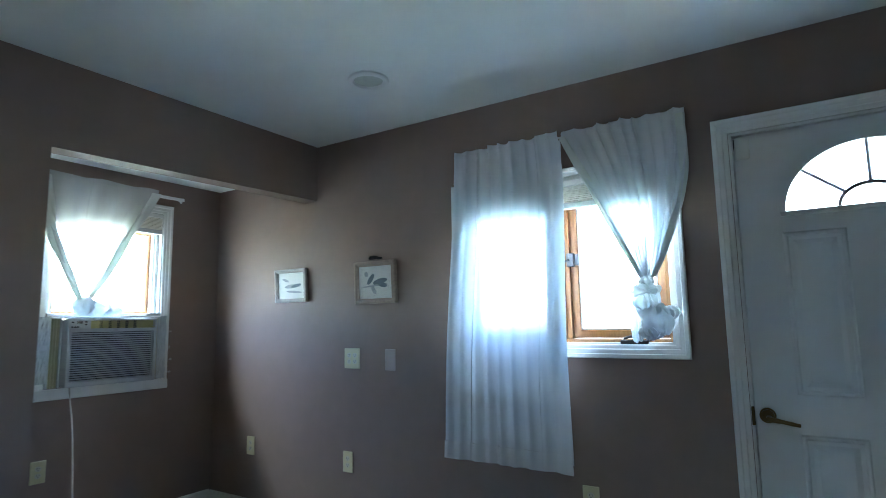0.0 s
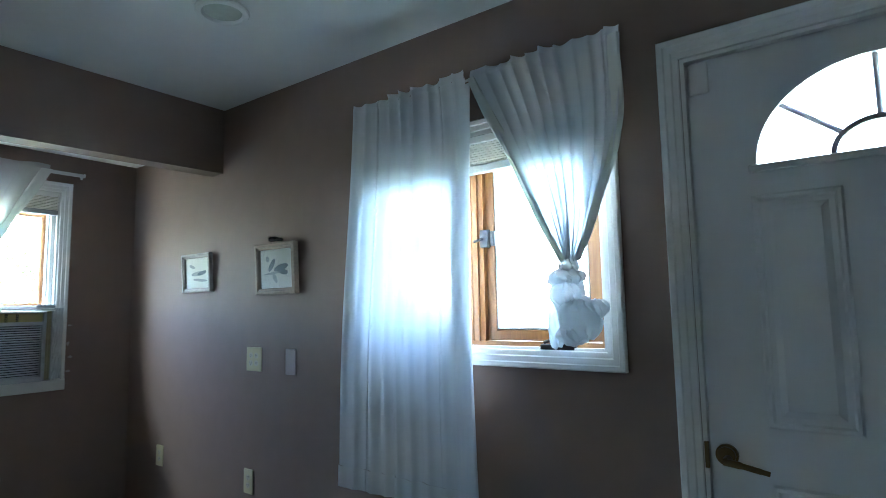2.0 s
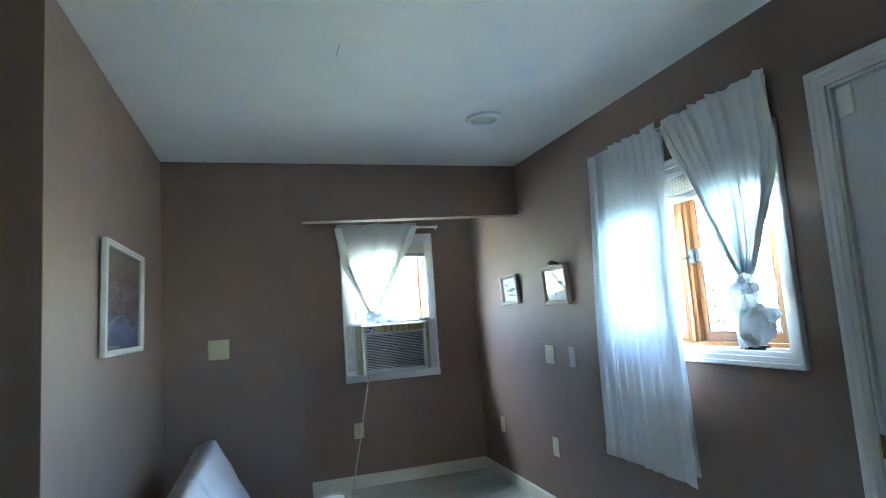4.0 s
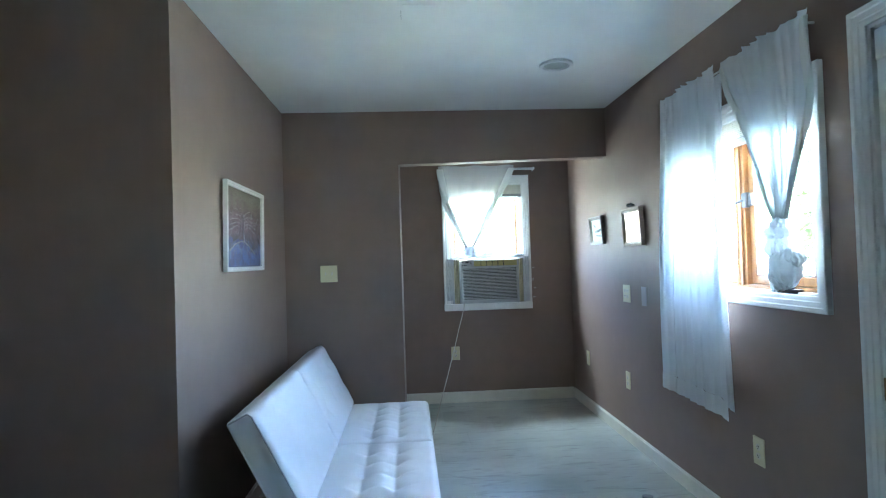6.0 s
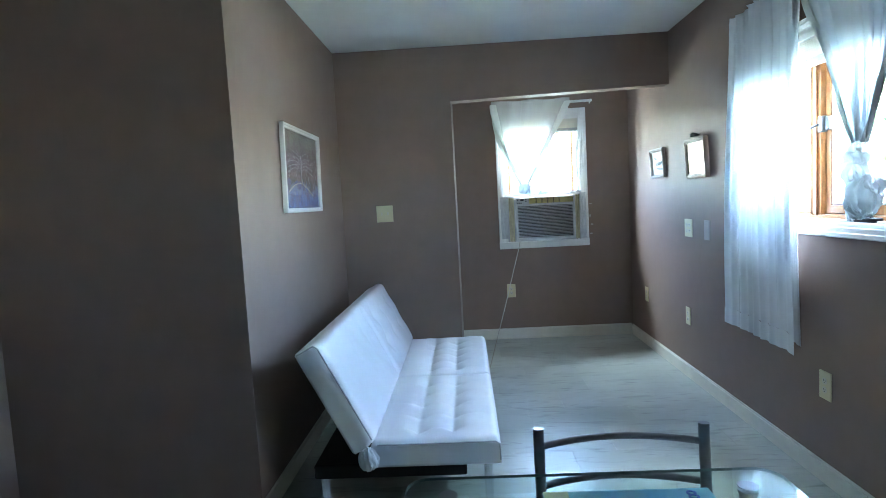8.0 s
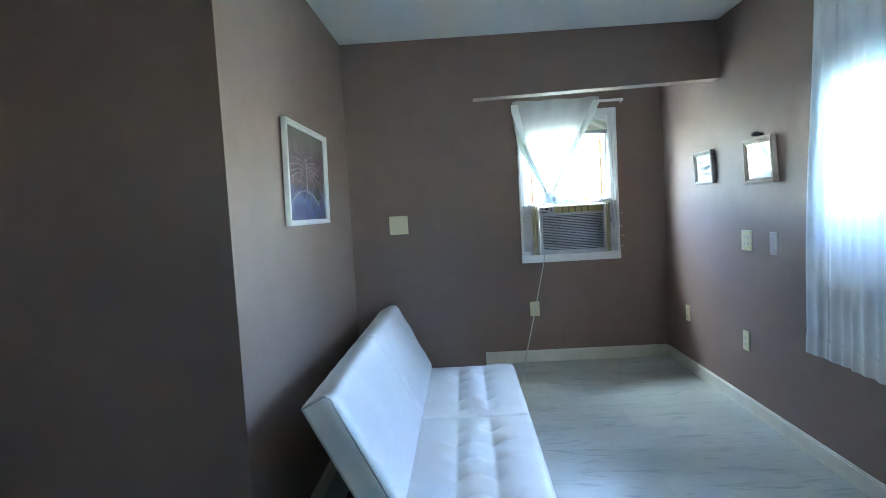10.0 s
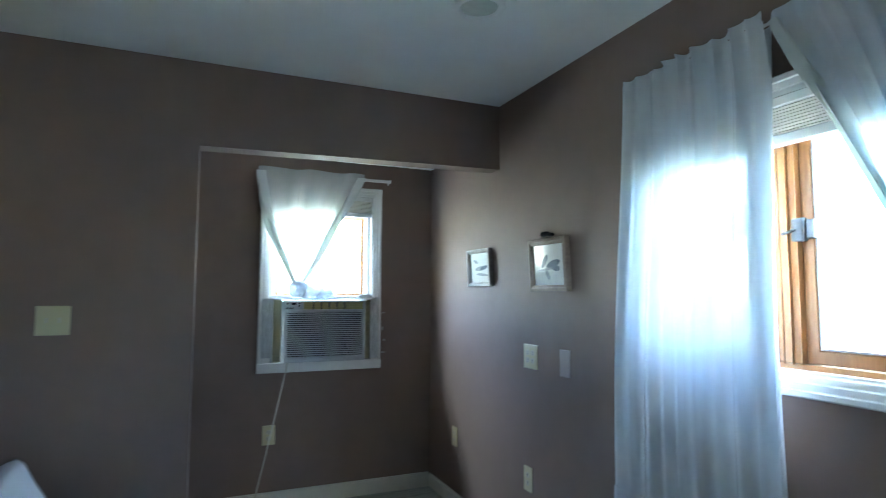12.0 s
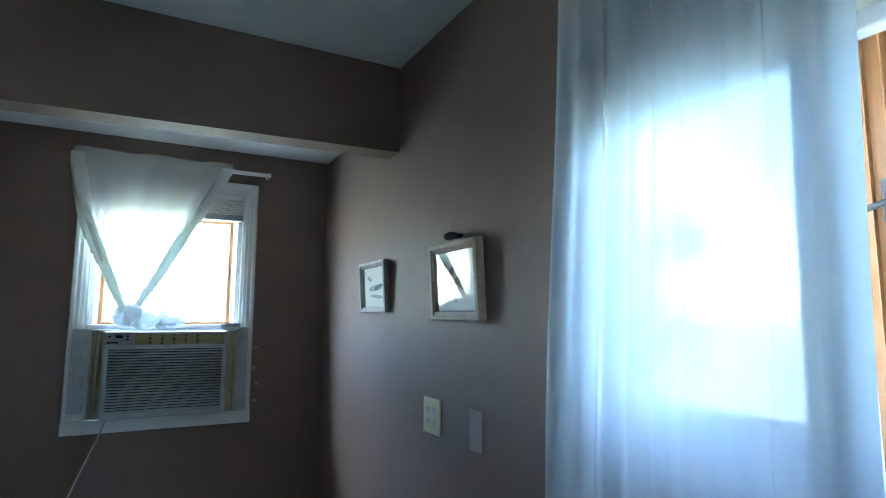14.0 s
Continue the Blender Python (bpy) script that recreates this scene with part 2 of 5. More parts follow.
def art_material():
    m = bpy.data.materials.new("landscape_print")
    m.use_nodes = True
    nt = m.node_tree
    p = nt.nodes["Principled BSDF"]
    p.inputs["Roughness"].default_value = 0.4
    tc = nt.nodes.new("ShaderNodeTexCoord")
    n = nt.nodes.new("ShaderNodeTexNoise")
    n.inputs["Scale"].default_value = 9
    n.inputs["Detail"].default_value = 8
    n.inputs["Distortion"].default_value = 1.2
    nt.links.new(tc.outputs["Object"], n.inputs["Vector"])
    sep = nt.nodes.new("ShaderNodeSeparateXYZ")
    nt.links.new(tc.outputs["Generated"], sep.inputs[0])
    add = nt.nodes.new("ShaderNodeMath")
    add.operation = "MULTIPLY_ADD"
    add.inputs[1].default_value = 0.55
    nt.links.new(n.outputs["Fac"], add.inputs[0])
    sub = nt.nodes.new("ShaderNodeMath")
    sub.operation = "SUBTRACT"
    sub.inputs[1].default_value = 0.275
    nt.links.new(sep.outputs["Z"], sub.inputs[0])
    nt.links.new(sub.outputs[0], add.inputs[2])
    r = nt.nodes.new("ShaderNodeValToRGB")
    e = r.color_ramp.elements
    e[0].position, e[0].color = 0.0, (0.10, 0.10, 0.20, 1)
    e[1].position, e[1].color = 1.0, (0.27, 0.28, 0.23, 1)
    for pos, c in ((0.14, (0.06, 0.14, 0.42, 1)), (0.24, (0.20, 0.26, 0.42, 1)), (0.30, (0.04, 0.03, 0.05, 1)), (0.42, (0.20, 0.11, 0.13, 1)), (0.50, (0.06, 0.04, 0.06, 1)), (0.58, (0.22, 0.14, 0.17, 1)), (0.66, (0.10, 0.06, 0.08, 1)), (0.76, (0.20, 0.14, 0.14, 1)), (0.86, (0.24, 0.235, 0.19, 1))):
        k = e.new(pos)
        k.color = c
    nt.links.new(add.outputs[0], r.inputs[0])
    nt.links.new(r.outputs[0], p.inputs["Base Color"])
    return m


M_ART = art_material()
M_ARTLINE = material("pale_brushwork", (0.50, 0.44, 0.47), 0.5, noise_scale=30, amount=0.3)
M_ARTBLUE = material("blue_wash", (0.07, 0.10, 0.30), 0.5, noise_scale=20, amount=0.5, second=(0.20, 0.18, 0.30))


# ---- building helpers ----
def part(name, bm, mat, parent=None, label="", smooth=False):
    me = bpy.data.meshes.new(name)
    bmesh.ops.recalc_face_normals(bm, faces=bm.faces[:])
    bm.to_mesh(me)
    bm.free()
    me.materials.append(mat)
    if smooth:
        me.polygons.foreach_set("use_smooth", [True] * len(me.polygons))
        me.set_sharp_from_angle(angle=radians(40))
    ob = new(name, me)
    if parent is not None:
        ob.parent = parent
        ob.matrix_parent_inverse = Matrix.Translation(-parent_place(parent))
    if label:
        tagged(ob, label=label)
    return ob


def parent_place(ob):
    return Vector(ob.location) if ob.type == "EMPTY" else Vector((0, 0, 0))


def thing(name, place, label, category, group="", kind=""):
    e = new(name)
    e.location = place
    e.empty_display_size = 0.1
    return tagged(e, label, category, group, kind)


def box(bm, a, b, bevel=0.0, segs=1):
    lo = [min(p, q) for p, q in zip(a, b)]
    hi = [max(p, q) for p, q in zip(a, b)]
    r = bmesh.ops.create_cube(bm, size=1)
    vs = r["verts"]
    for v in vs:
        v.co = Vector([lo[i] + (v.co[i] + 0.5) * (hi[i] - lo[i]) for i in range(3)])
    if bevel:
        es = {e for v in vs for e in v.link_edges}
        bmesh.ops.bevel(bm, geom=list(es), offset=bevel, segments=segs, affect="EDGES", profile=0.5)
    return bm


def on_north(u, v, d):
    return (u, YN - d, v)


def on_west(u, v, d):
    return (XW + d, u, v)


def on_sofa_wall(u, v, d):
    return (u, YS + d, v)


def on_beam(u, v, d):
    return (XB + d, u, v)


def mbox(bm, at, u0, u1, v0, v1, d0, d1, bevel=0.0, segs=1):
    vs = bmesh.ops.create_cube(bm, size=1)["verts"]
    for v in vs:
        v.co = Vector(at(u0 + (v.co.x + 0.5) * (u1 - u0), v0 + (v.co.y + 0.5) * (v1 - v0), d0 + (v.co.z + 0.5) * (d1 - d0)))
    if bevel:
        bmesh.ops.bevel(bm, geom=list({e for v in vs for e in v.link_edges}), offset=bevel, segments=segs, affect="EDGES", profile=0.5)
    return bm


def moulding(bm, at, u0, u1, v0, v1, profile, legs=False):
    """A mitred frame round the opening u0..u1, v0..v1; the profile is a closed loop of (outwards, proud). legs: open at the foot."""
    loops = []
    for o, d in profile:
        if legs:
            loops.append([at(u0 - o, v0, d), at(u0 - o, v1 + o, d), at(u1 + o, v1 + o, d), at(u1 + o, v0, d)])
        else:
            loops.append([at(u0 - o, v0 - o, d), at(u0 - o, v1 + o, d), at(u1 + o, v1 + o, d), at(u1 + o, v0 - o, d)])
    vs = [[bm.verts.new(p) for p in lp] for lp in loops]
    n = len(vs)
    for i in range(n):
        a, b = vs[i], vs[(i + 1) % n]
        for k in range(3 if legs else 4):
            bm.faces.new((a[k], a[(k + 1) % 4], b[(k + 1) % 4], b[k]))
    if legs:
        for k in (0, 3):
            bm.faces.new([lp[k] for lp in vs])
    return bm


CASING = [(0.0, 0.0), (0.0, 0.010), (0.004, 0.013), (0.018, 0.014), (0.022, 0.018), (0.040, 0.019), (0.044, 0.024), (0.058, 0.025), (0.062, 0.021), (0.062, 0.0)]


def tube(bm, points, radius, seg=10, cap=True):
    rings = []
    pts = [Vector(p) for p in points]
    side = None
    for i, p in enumerate(pts):
        d = (pts[min(i + 1, len(pts) - 1)] - pts[max(i - 1, 0)]).normalized()
        if side is None:
            side = d.orthogonal().normalized()
        side = (side - d * side.dot(d)).normalized()
        up = d.cross(side)
        rr = radius[i] if isinstance(radius, (list, tuple)) else radius
        rings.append([bm.verts.new(p + rr * (math.cos(2 * math.pi * k / seg) * side + math.sin(2 * math.pi * k / seg) * up)) for k in range(seg)])
    for a, b in zip(rings, rings[1:]):
        for k in range(seg):
            bm.faces.new((a[k], a[(k + 1) % seg], b[(k + 1) % seg], b[k]))
    if cap:
        bm.faces.new(rings[0])
        bm.faces.new(rings[-1])
    return bm


def smooth_path(points, steps=8):
    """Catmull-Rom through the points."""
    p = [Vector(q) for q in points]
    p = [2 * p[0] - p[1]] + p + [2 * p[-1] - p[-2]]
    out = []
    for i in range(1, len(p) - 2):
        for k in range(steps):
            t = k / steps
            out.append(0.5 * (2 * p[i] + (p[i + 1] - p[i - 1]) * t + (2 * p[i - 1] - 5 * p[i] + 4 * p[i + 1] - p[i + 2]) * t * t + (3 * p[i] - p[i - 1] - 3 * p[i + 1] + p[i + 2]) * t ** 3))
    out.append(p[-2])
    return out


def disc(bm, at, u, v, r, d0, d1, seg=24, ru=None):
    a = [bm.verts.new(at(u + (ru or r) * math.cos(2 * math.pi * k / seg), v + r * math.sin(2 * math.pi * k / seg), d0)) for k in range(seg)]
    b = [bm.verts.new(at(u + (ru or r) * math.cos(2 * math.pi * k / seg), v + r * math.sin(2 * math.pi * k / seg), d1)) for k in range(seg)]
    for k in range(seg):
        bm.faces.new((a[k], a[(k + 1) % seg], b[(k + 1) % seg], b[k]))
    bm.faces.new(a)
    bm.faces.new(b)
    return bm


def B():
    return bmesh.new()


# ---- setting ----
def wall(name, boxes, label, mat=M_WALL):
    bm = B()
    for a, b in boxes:
        box(bm, a, b)
    return tagged(part(name, bm, mat), label, "wall", kind="structure")


# openings: north window, door, west window
NW = (-1.390, -0.317, 1.144, 1.950)
DR = (-0.047, 0.903, 0.0, 2.046)
WW = (1.414, 2.118, 0.912, 2.043)
N0, N1 = YN, YN + TH
wall("wall_north", [
    ((XW - TH, N0, -0.1), (NW[0], N1, HC + 0.1)),
    ((NW[0], N0, -0.1), (NW[1], N1, NW[2])),
    ((NW[0], N0, NW[3]), (NW[1], N1, HC + 0.1)),
    ((NW[1], N0, -0.1), (DR[0], N1, HC + 0.1)),
    ((DR[0], N0, DR[3]), (DR[1], N1, HC + 0.1)),
    ((DR[1], N0, -0.1), (XE + TH, N1, HC + 0.1)),
], "mauve taupe painted plaster wall with window and entry door")
W0, W1 = XW, XW - TH
wall("wall_west", [
    ((W1, YJ - 0.1, -0.1), (W0, WW[0], HC + 0.1)),
    ((W1, WW[0], -0.1), (W0, WW[1], WW[2])),
    ((W1, WW[0], WW[3]), (W0, WW[1], HC + 0.1)),
    ((W1, WW[1], -0.1), (W0, N0, HC + 0.1)),
], "mauve taupe painted alcove wall with the air conditioner window")
bm = B()
box(bm, (XW, YS - TH, -0.1), (XB, YJ, HC + 0.1))
tagged(part("wall_partition", bm, M_WALL), "mauve taupe painted partition beside the alcove", "wall", kind="structure")
bm = B()
box(bm, (XB - 0.11, YJ, HB), (XB, N0, HC + 0.05))
for v in bm.verts:
    if v.co.z < HB + 0.01 and v.co.y < YJ + 0.01:
        v.co.z = HJ
tagged(part("beam", bm, M_WALL), "mauve painted dropped beam over the alcove opening", "beam", kind="structure")
bm = B()
box(bm, (XB, YS - TH, -0.1), (XC - TH, YS, HC + 0.1))
tagged(part("wall_south", bm, M_WALL), "mauve taupe painted wall behind the sofa", "wall", kind="structure")
bm = B()
box(bm, (XC - TH, YB - TH, -0.1), (XC, YS, HC + 0.1))
tagged(part("wall_corner", bm, M_WALL), "mauve taupe painted return wall", "wall", kind="structure")
wall("wall_back", [((XC, YB - TH, -0.1), (XE + TH, YB, HC + 0.1))], "mauve taupe painted back wall")
wall("wall_east", [((XE, YB, -0.1), (XE + TH, YN, HC + 0.1))], "pale painted end wall", M_PLAIN)
bm = B()
box(bm, (XB, YB, HC), (XE, YN, HC + 0.09))
tagged(part("ceiling", bm, M_CEIL), "plain matte white painted ceiling", "ceiling", kind="structure")
bm = B()
box(bm, (XW, YJ, HA), (XB - 0.11, YN, HA + 0.2))
tagged(part("ceiling_alcove", bm, M_CEIL), "low white painted ceiling of the alcove", "ceiling", kind="structure")


def baseboard(at, u0, u1, h=0.092):
    bm = B()
    mbox(bm, at, u0, u1, 0.0, h - 0.012, 0, 0.013)
    mbox(bm, at, u0, u1, h - 0.012, h, 0, 0.009, 0.003)
    return tagged(part("baseboard", bm, M_BASE), "off-white painted wooden baseboard along the wall", "baseboard", kind="structure")


baseboard(on_north, XW, DR[0] - 0.064)
baseboard(on_north, DR[1] + 0.064, XE)
baseboard(on_west, YJ, YN - 0.014, 0.10)
baseboard(on_sofa_wall, XB, XC)
baseboard(on_beam, YS + 0.014, YJ)
baseboard(lambda u, v, d: (XC + d, u, v), YB, YS)
baseboard(lambda u, v, d: (XE - d, u, v), YB, YN - 0.014)


# ---- north window ----
def window_pane(parent, at, u0, u1, v0, v1, d):
    bm = B()
    mbox(bm, at, u0, u1, v0, v1, d, d - 0.004)
    p = part("pane", bm, M_GLASS, parent)
    p.visible_shadow = False
    return p


def sash(parent, at, u0, u1, v0, v1, d, w=0.042, t=0.032, mat=M_PINE):
    bm = B()
    moulding(bm, at, u0 + w, u1 - w, v0 + w, v1 - w, [(0.006, d - t), (0.0, d - t * 0.6), (0.0, d - 0.008), (0.007, d), (w - 0.003, d), (w, d - 0.003), (w, d - t)])
    s = part("sash", bm, mat, parent)
    window_pane(s, at, u0 + w - 0.006, u1 - w + 0.006, v0 + w - 0.006, v1 - w + 0.006, d - t * 0.7)
    return s


win = thing("window_1", (-0.9, YN, NW[2]), "double casement window of varnished pine with white moulded casing", "window", kind="structure")
bm = B()
moulding(bm, on_north, NW[0], NW[1], NW[2], NW[3], [(o, max(d, 0.0)) for o, d in CASING])
part("casing", bm, M_TRIM, win, "white moulded casing", True)
bm = B()
moulding(bm, on_north, NW[0] + 0.010, NW[1] - 0.010, NW[2] + 0.010, NW[3] - 0.010, [(0.0, 0.004), (0.0, -0.055), (0.010, -0.055), (0.010, 0.004)])
part("jamb_liner", bm, M_TRIM, win, "white jamb liner")
bm = B()
moulding(bm, on_north, NW[0] + 0.026, NW[1] - 0.026, NW[2] + 0.026, NW[3] - 0.026, [(0.0, -0.018), (0.0, -0.11), (0.016, -0.11), (0.016, -0.018)])
part("window_frame", bm, M_PINE, win, "varnished pine frame")
MU0, MU1 = -0.868, -0.793
bm = B()
mbox(bm, on_north, MU0, MU1, NW[2] + 0.026, NW[3] - 0.026, -0.02, -0.10, 0.004)
mbox(bm, on_north, MU0 + 0.024, MU1 - 0.024, NW[2] + 0.026, NW[3] - 0.026, -0.012, -0.02, 0.003)
part("mullion", bm, M_PINE, win, "varnished pine mullion")
sash(win, on_north, NW[0] + 0.030, MU0, NW[2] + 0.028, NW[3] - 0.028, -0.036)
s2 = sash(win, on_north, MU1, NW[1] - 0.030, NW[2] + 0.028, NW[3] - 0.028, -0.036)
bm = B()
moulding(bm, on_north, MU1 + 0.046, NW[1] - 0.074, NW[2] + 0.074, NW[3] - 0.074, [(0.0, -0.036), (0.0, -0.050), (0.006, -0.050), (0.006, -0.036)])
part("screen_channel", bm, M_RAIL, win, "grey aluminium channel")
bm = B()
mbox(bm, on_north, MU1 - 0.012, MU1 + 0.026, 1.520, 1.588, -0.030, -0.006, 0.004)
mbox(bm, on_north, MU1 + 0.028, MU1 + 0.050, 1.527, 1.582, -0.036, -0.014, 0.003)
tube(bm, [on_north(MU1 + 0.002, 1.555, -0.006), on_north(MU1 - 0.010, 1.547, 0.008), on_north(MU1 - 0.026, 1.543, 0.012)], 0.005, 8)
part("latch", bm, material("dull_latch_metal", (0.10, 0.105, 0.115), 0.5, 0.0, noise_scale=60, amount=0.2), win, "dull grey metal sash latch", True)
bm = B()
mbox(bm, on_north, -0.559, -0.431, 1.145, 1.165, -0.03, 0.006, 0.005, 2)
tube(bm, smooth_path([on_north(-0.470, 1.162, -0.008), on_north(-0.486, 1.183, 0.004), on_north(-0.513, 1.180, 0.012), on_north(-0.539, 1.171, 0.012)], 4), 0.006, 8)
part("crank", bm, M_DARK, win, "dark bronze crank operator", True)

# ---- entry door ----
door = thing("door_1", (0.428, YN, 0), "closed white entry door with half-round fanlight and raised panels", "door", kind="structure")
bm = B()
moulding(bm, on_north, DR[0], DR[1], 0.0, DR[3], [(o + 0.002, d) for o, d in CASING], legs=True)
part("casing", bm, M_TRIM, door, "white moulded door casing", True)
bm = B()
moulding(bm, on_north, DR[0] + 0.012, DR[1] - 0.012, 0.0, DR[3] - 0.012, [(0.0, 0.004), (0.0, -0.13), (0.012, -0.13), (0.012, 0.004)], legs=True)
part("jamb", bm, M_TRIM, door, "white door jamb")
# stop added to block light leaking past the slab; dark colour paints gap shade
bm = B()
moulding(bm, on_north, DR[0] + 0.030, DR[1] - 0.030, 0.0, DR[3] - 0.030, [(0.0, -0.058), (0.0, -0.075), (0.0185, -0.075), (0.0185, -0.058)], legs=True)
part("door_stop", bm, M_DARK, door, "stop strip coloured dark for the shade in the gap")
D0, D1 = DR[0] + 0.015, DR[1] - 0.015
DT = DR[3] - 0.015
FX, FZ, FA, FB = 0.428, 1.687, 0.287, 0.252
dd = -0.012
bm = B()
# slab with a half-oval opening
NA = 28
arc = [(FX + (FA + 0.012) * math.cos(math.pi * k / NA), FZ - 0.010 + (FB + 0.012) * math.sin(math.pi * k / NA)) for k in range(NA + 1)]
outer = [(D1, FZ - 0.010)] + [None] * (NA - 1) + [(D0, FZ - 0.010)]
for k in range(1, NA):
    c, s = math.cos(math.pi * k / NA), math.sin(math.pi * k / NA)
    hw, hh = (D1 - D0) / 2, DT - FZ + 0.010
    f = min(hw / abs(c) if abs(c) > 1e-6 else 1e9, hh / s)
    outer[k] = (FX + f * c, FZ - 0.010 + f * s)
for depth in (dd, dd - 0.044):
    va = [bm.verts.new(on_north(u, v, depth)) for u, v in arc]
    vo = [bm.verts.new(on_north(u, v, depth)) for u, v in outer]
    for k in range(NA):
        bm.faces.new((va[k], va[k + 1], vo[k + 1], vo[k]))
    if depth == dd:
        fa, fo = va, vo
for k in range(NA):
    bm.faces.new((fa[k], fa[k + 1], va[k + 1], va[k]))
    bm.faces.new((fo[k], fo[k + 1], vo[k + 1], vo[k]))
mbox(bm, on_north, D0, D1, 0.012, FZ - 0.010, dd, dd - 0.044)
part("slab", bm, M_DOOR, door)


def raised_panel(u0, u1, v0, v1):
    bm = B()
    prof = [(0.0, dd - 0.002), (0.0, dd + 0.001), (-0.006, dd + 0.007), (-0.014, dd + 0.007), (-0.020, dd + 0.001), (-0.034, dd + 0.0012), (-0.052, dd + 0.008)]
    loops = [[bm.verts.new(on_north(u, v, d)) for u, v in ((u0 - o, v0 - o), (u0 - o, v1 + o), (u1 + o, v1 + o), (u1 + o, v0 - o))] for o, d in prof]
    for a, b in zip(loops, loops[1:]):
        for k in range(4):
            bm.faces.new((a[k], a[(k + 1) % 4], b[(k + 1) % 4], b[k]))
    bm.faces.new(loops[-1])
    bm.faces.new(loops[0])
    part("panel", bm, M_DOOR, door)


for v0, v1 in ((0.950, 1.600), (0.20, 0.80)):
    for c in (-1, 1):
        raised_panel(FX + c * 0.200 - 0.108, FX + c * 0.200 + 0.108, v0, v1)


def half_oval(bm, a0, b0, a1, b1, d0, d1, z):
    ring = []
    for a, b, d in ((a0, b0, d0), (a1, b1, d0), (a1, b1, d1), (a0, b0, d1)):
        ring.append([bm.verts.new(on_north(FX + a * math.cos(math.pi * k / NA), z + b * math.sin(math.pi * k / NA), d)) for k in range(NA + 1)])
    for i in range(4):
        p, q = ring[i], ring[(i + 1) % 4]
        for k in range(NA):
            bm.faces.new((p[k], p[k + 1], q[k + 1], q[k]))
    for k in (0, NA):
        bm.faces.new([r[k] for r in ring])


bm = B()
half_oval(bm, FA, FB, FA + 0.022, FB + 0.022, dd - 0.01, dd + 0.010, FZ)
mbox(bm, on_north, FX - FA - 0.022, FX + FA + 0.022, FZ - 0.022, FZ, dd - 0.01, dd + 0.010, 0.003)
light = part("light_frame", bm, M_DOOR, door, "white fanlight frame", True)
bm = B()
half_oval(bm, 0.098, 0.075, 0.112, 0.089, dd - 0.012, dd + 0.003, FZ)
for ang in (40, 90, 140):
    c, s = math.cos(radians(ang)), math.sin(radians(ang))
    p = (FX + 0.105 * c, FZ + 0.082 * s)
    q = (FX + FA * c * 1.0, FZ + FB * s * 1.0)
    tube(bm, [on_north(*p, dd - 0.005), on_north(*q, dd - 0.005)], 0.0075, 6)
part("muntins", bm, M_RAIL, light, "slim grey sunburst muntins")
bm = B()
vs = [bm.verts.new(on_north(FX + (FA + 0.004) * math.cos(math.pi * k / NA), FZ - 0.002 + (FB + 0.004) * math.sin(math.pi * k / NA), dd - 0.02)) for k in range(NA + 1)]
bm.faces.new(vs)
pg = part("pane", bm, M_GLASS, light)
pg.visible_shadow = False
bm = B()
disc(bm, on_north, 0.012, 0.866, 0.030, dd, dd + 0.010, 28)
disc(bm, on_north, 0.012, 0.866, 0.024, dd + 0.010, dd + 0.018, 24)
tube(bm, [on_north(0.017, 0.858, dd + 0.01), on_north(0.017, 0.858, dd + 0.055)], 0.011, 12)
tube(bm, smooth_path([on_north(0.011, 0.858, dd + 0.055), on_north(0.051, 0.854, dd + 0.058), on_north(0.094, 0.846, dd + 0.056), on_north(0.123, 0.840, dd + 0.052)], 5), [0.010] * 6 + [0.008] * 6 + [0.007] * 4, 10)
part("lever_handle", bm, M_BRASS, door, "antique brass lever handle", True)
bm = B()
mbox(bm, on_north, DR[0] + 0.002, DR[0] + 0.014, 0.825, 0.900, -0.004, 0.006, 0.002)
part("strike_plate", bm, M_BRASS, door, "worn brass strike plate")
bm = B()
mbox(bm, on_north, D0 + 0.006, D0 + 0.062, DT - 0.105, DT - 0.006, dd, dd + 0.012, 0.004, 2)
part("contact_sensor", bm, M_TRIM, door, "white contact sensor")
bm = B()
mbox(bm, on_north, DR[0], DR[1], 0.0, 0.012, -0.15, 0.0)
part("threshold", bm, M_STEEL, door, "metal threshold")


# ---- curtains ----
def cloth_sheet(rows, pleats, amp, seed, cols=120, at=on_north, d0=0.06, skew=0.0):
    """rows: (v, u_left, u_right, squeeze, depth); pleats fold in and out of the wall's plane."""
    rnd = random.Random(seed)
    ph = [rnd.uniform(-0.5, 0.5) for _ in range(pleats + 2)]
    ws = [rnd.uniform(0.15, 1.35) for _ in range(pleats + 2)]
    bm = B()
    grid = []
    for r, (v, ul, ur, sq, dep) in enumerate(rows):
        line = []
        for c in range(cols + 1):
            s = c / cols
            k = s * pleats
            i = int(min(k, pleats - 1e-6))
            w = ws[i] * (1 - (k - i)) + ws[i + 1] * (k - i)
            f = math.sin(2 * math.pi * (k + ph[i] * 0.25 + 0.06 * math.sin(v * 5 + seed)))
            drift = 0.75 * math.sin(2 * math.pi * (s * 1.9 + v * 0.16 + seed)) + 0.4 * math.sin(2 * math.pi * (s * 4.3 - v * 0.22 + 0.6 * seed))
            d = d0 + dep + skew * s ** 3 + amp * sq * (w * f + drift)
            uu = ul + (ur - ul) * s + 0.5 * amp * sq * math.cos(2 * math.pi * k)
            line.append(bm.verts.new(at(uu, v + 0.004 * sq * math.sin(2 * math.pi * k * 0.5 + seed) * (1 if r in (0, len(rows) - 1) else 0), d)))
        grid.append(line)
    for a, b in zip(grid, grid[1:]):
        for c in range(cols):
            bm.faces.new((a[c], a[c + 1], b[c + 1], b[c]))
    return bm


def lerp(a, b, t):
    return a + (b - a) * t


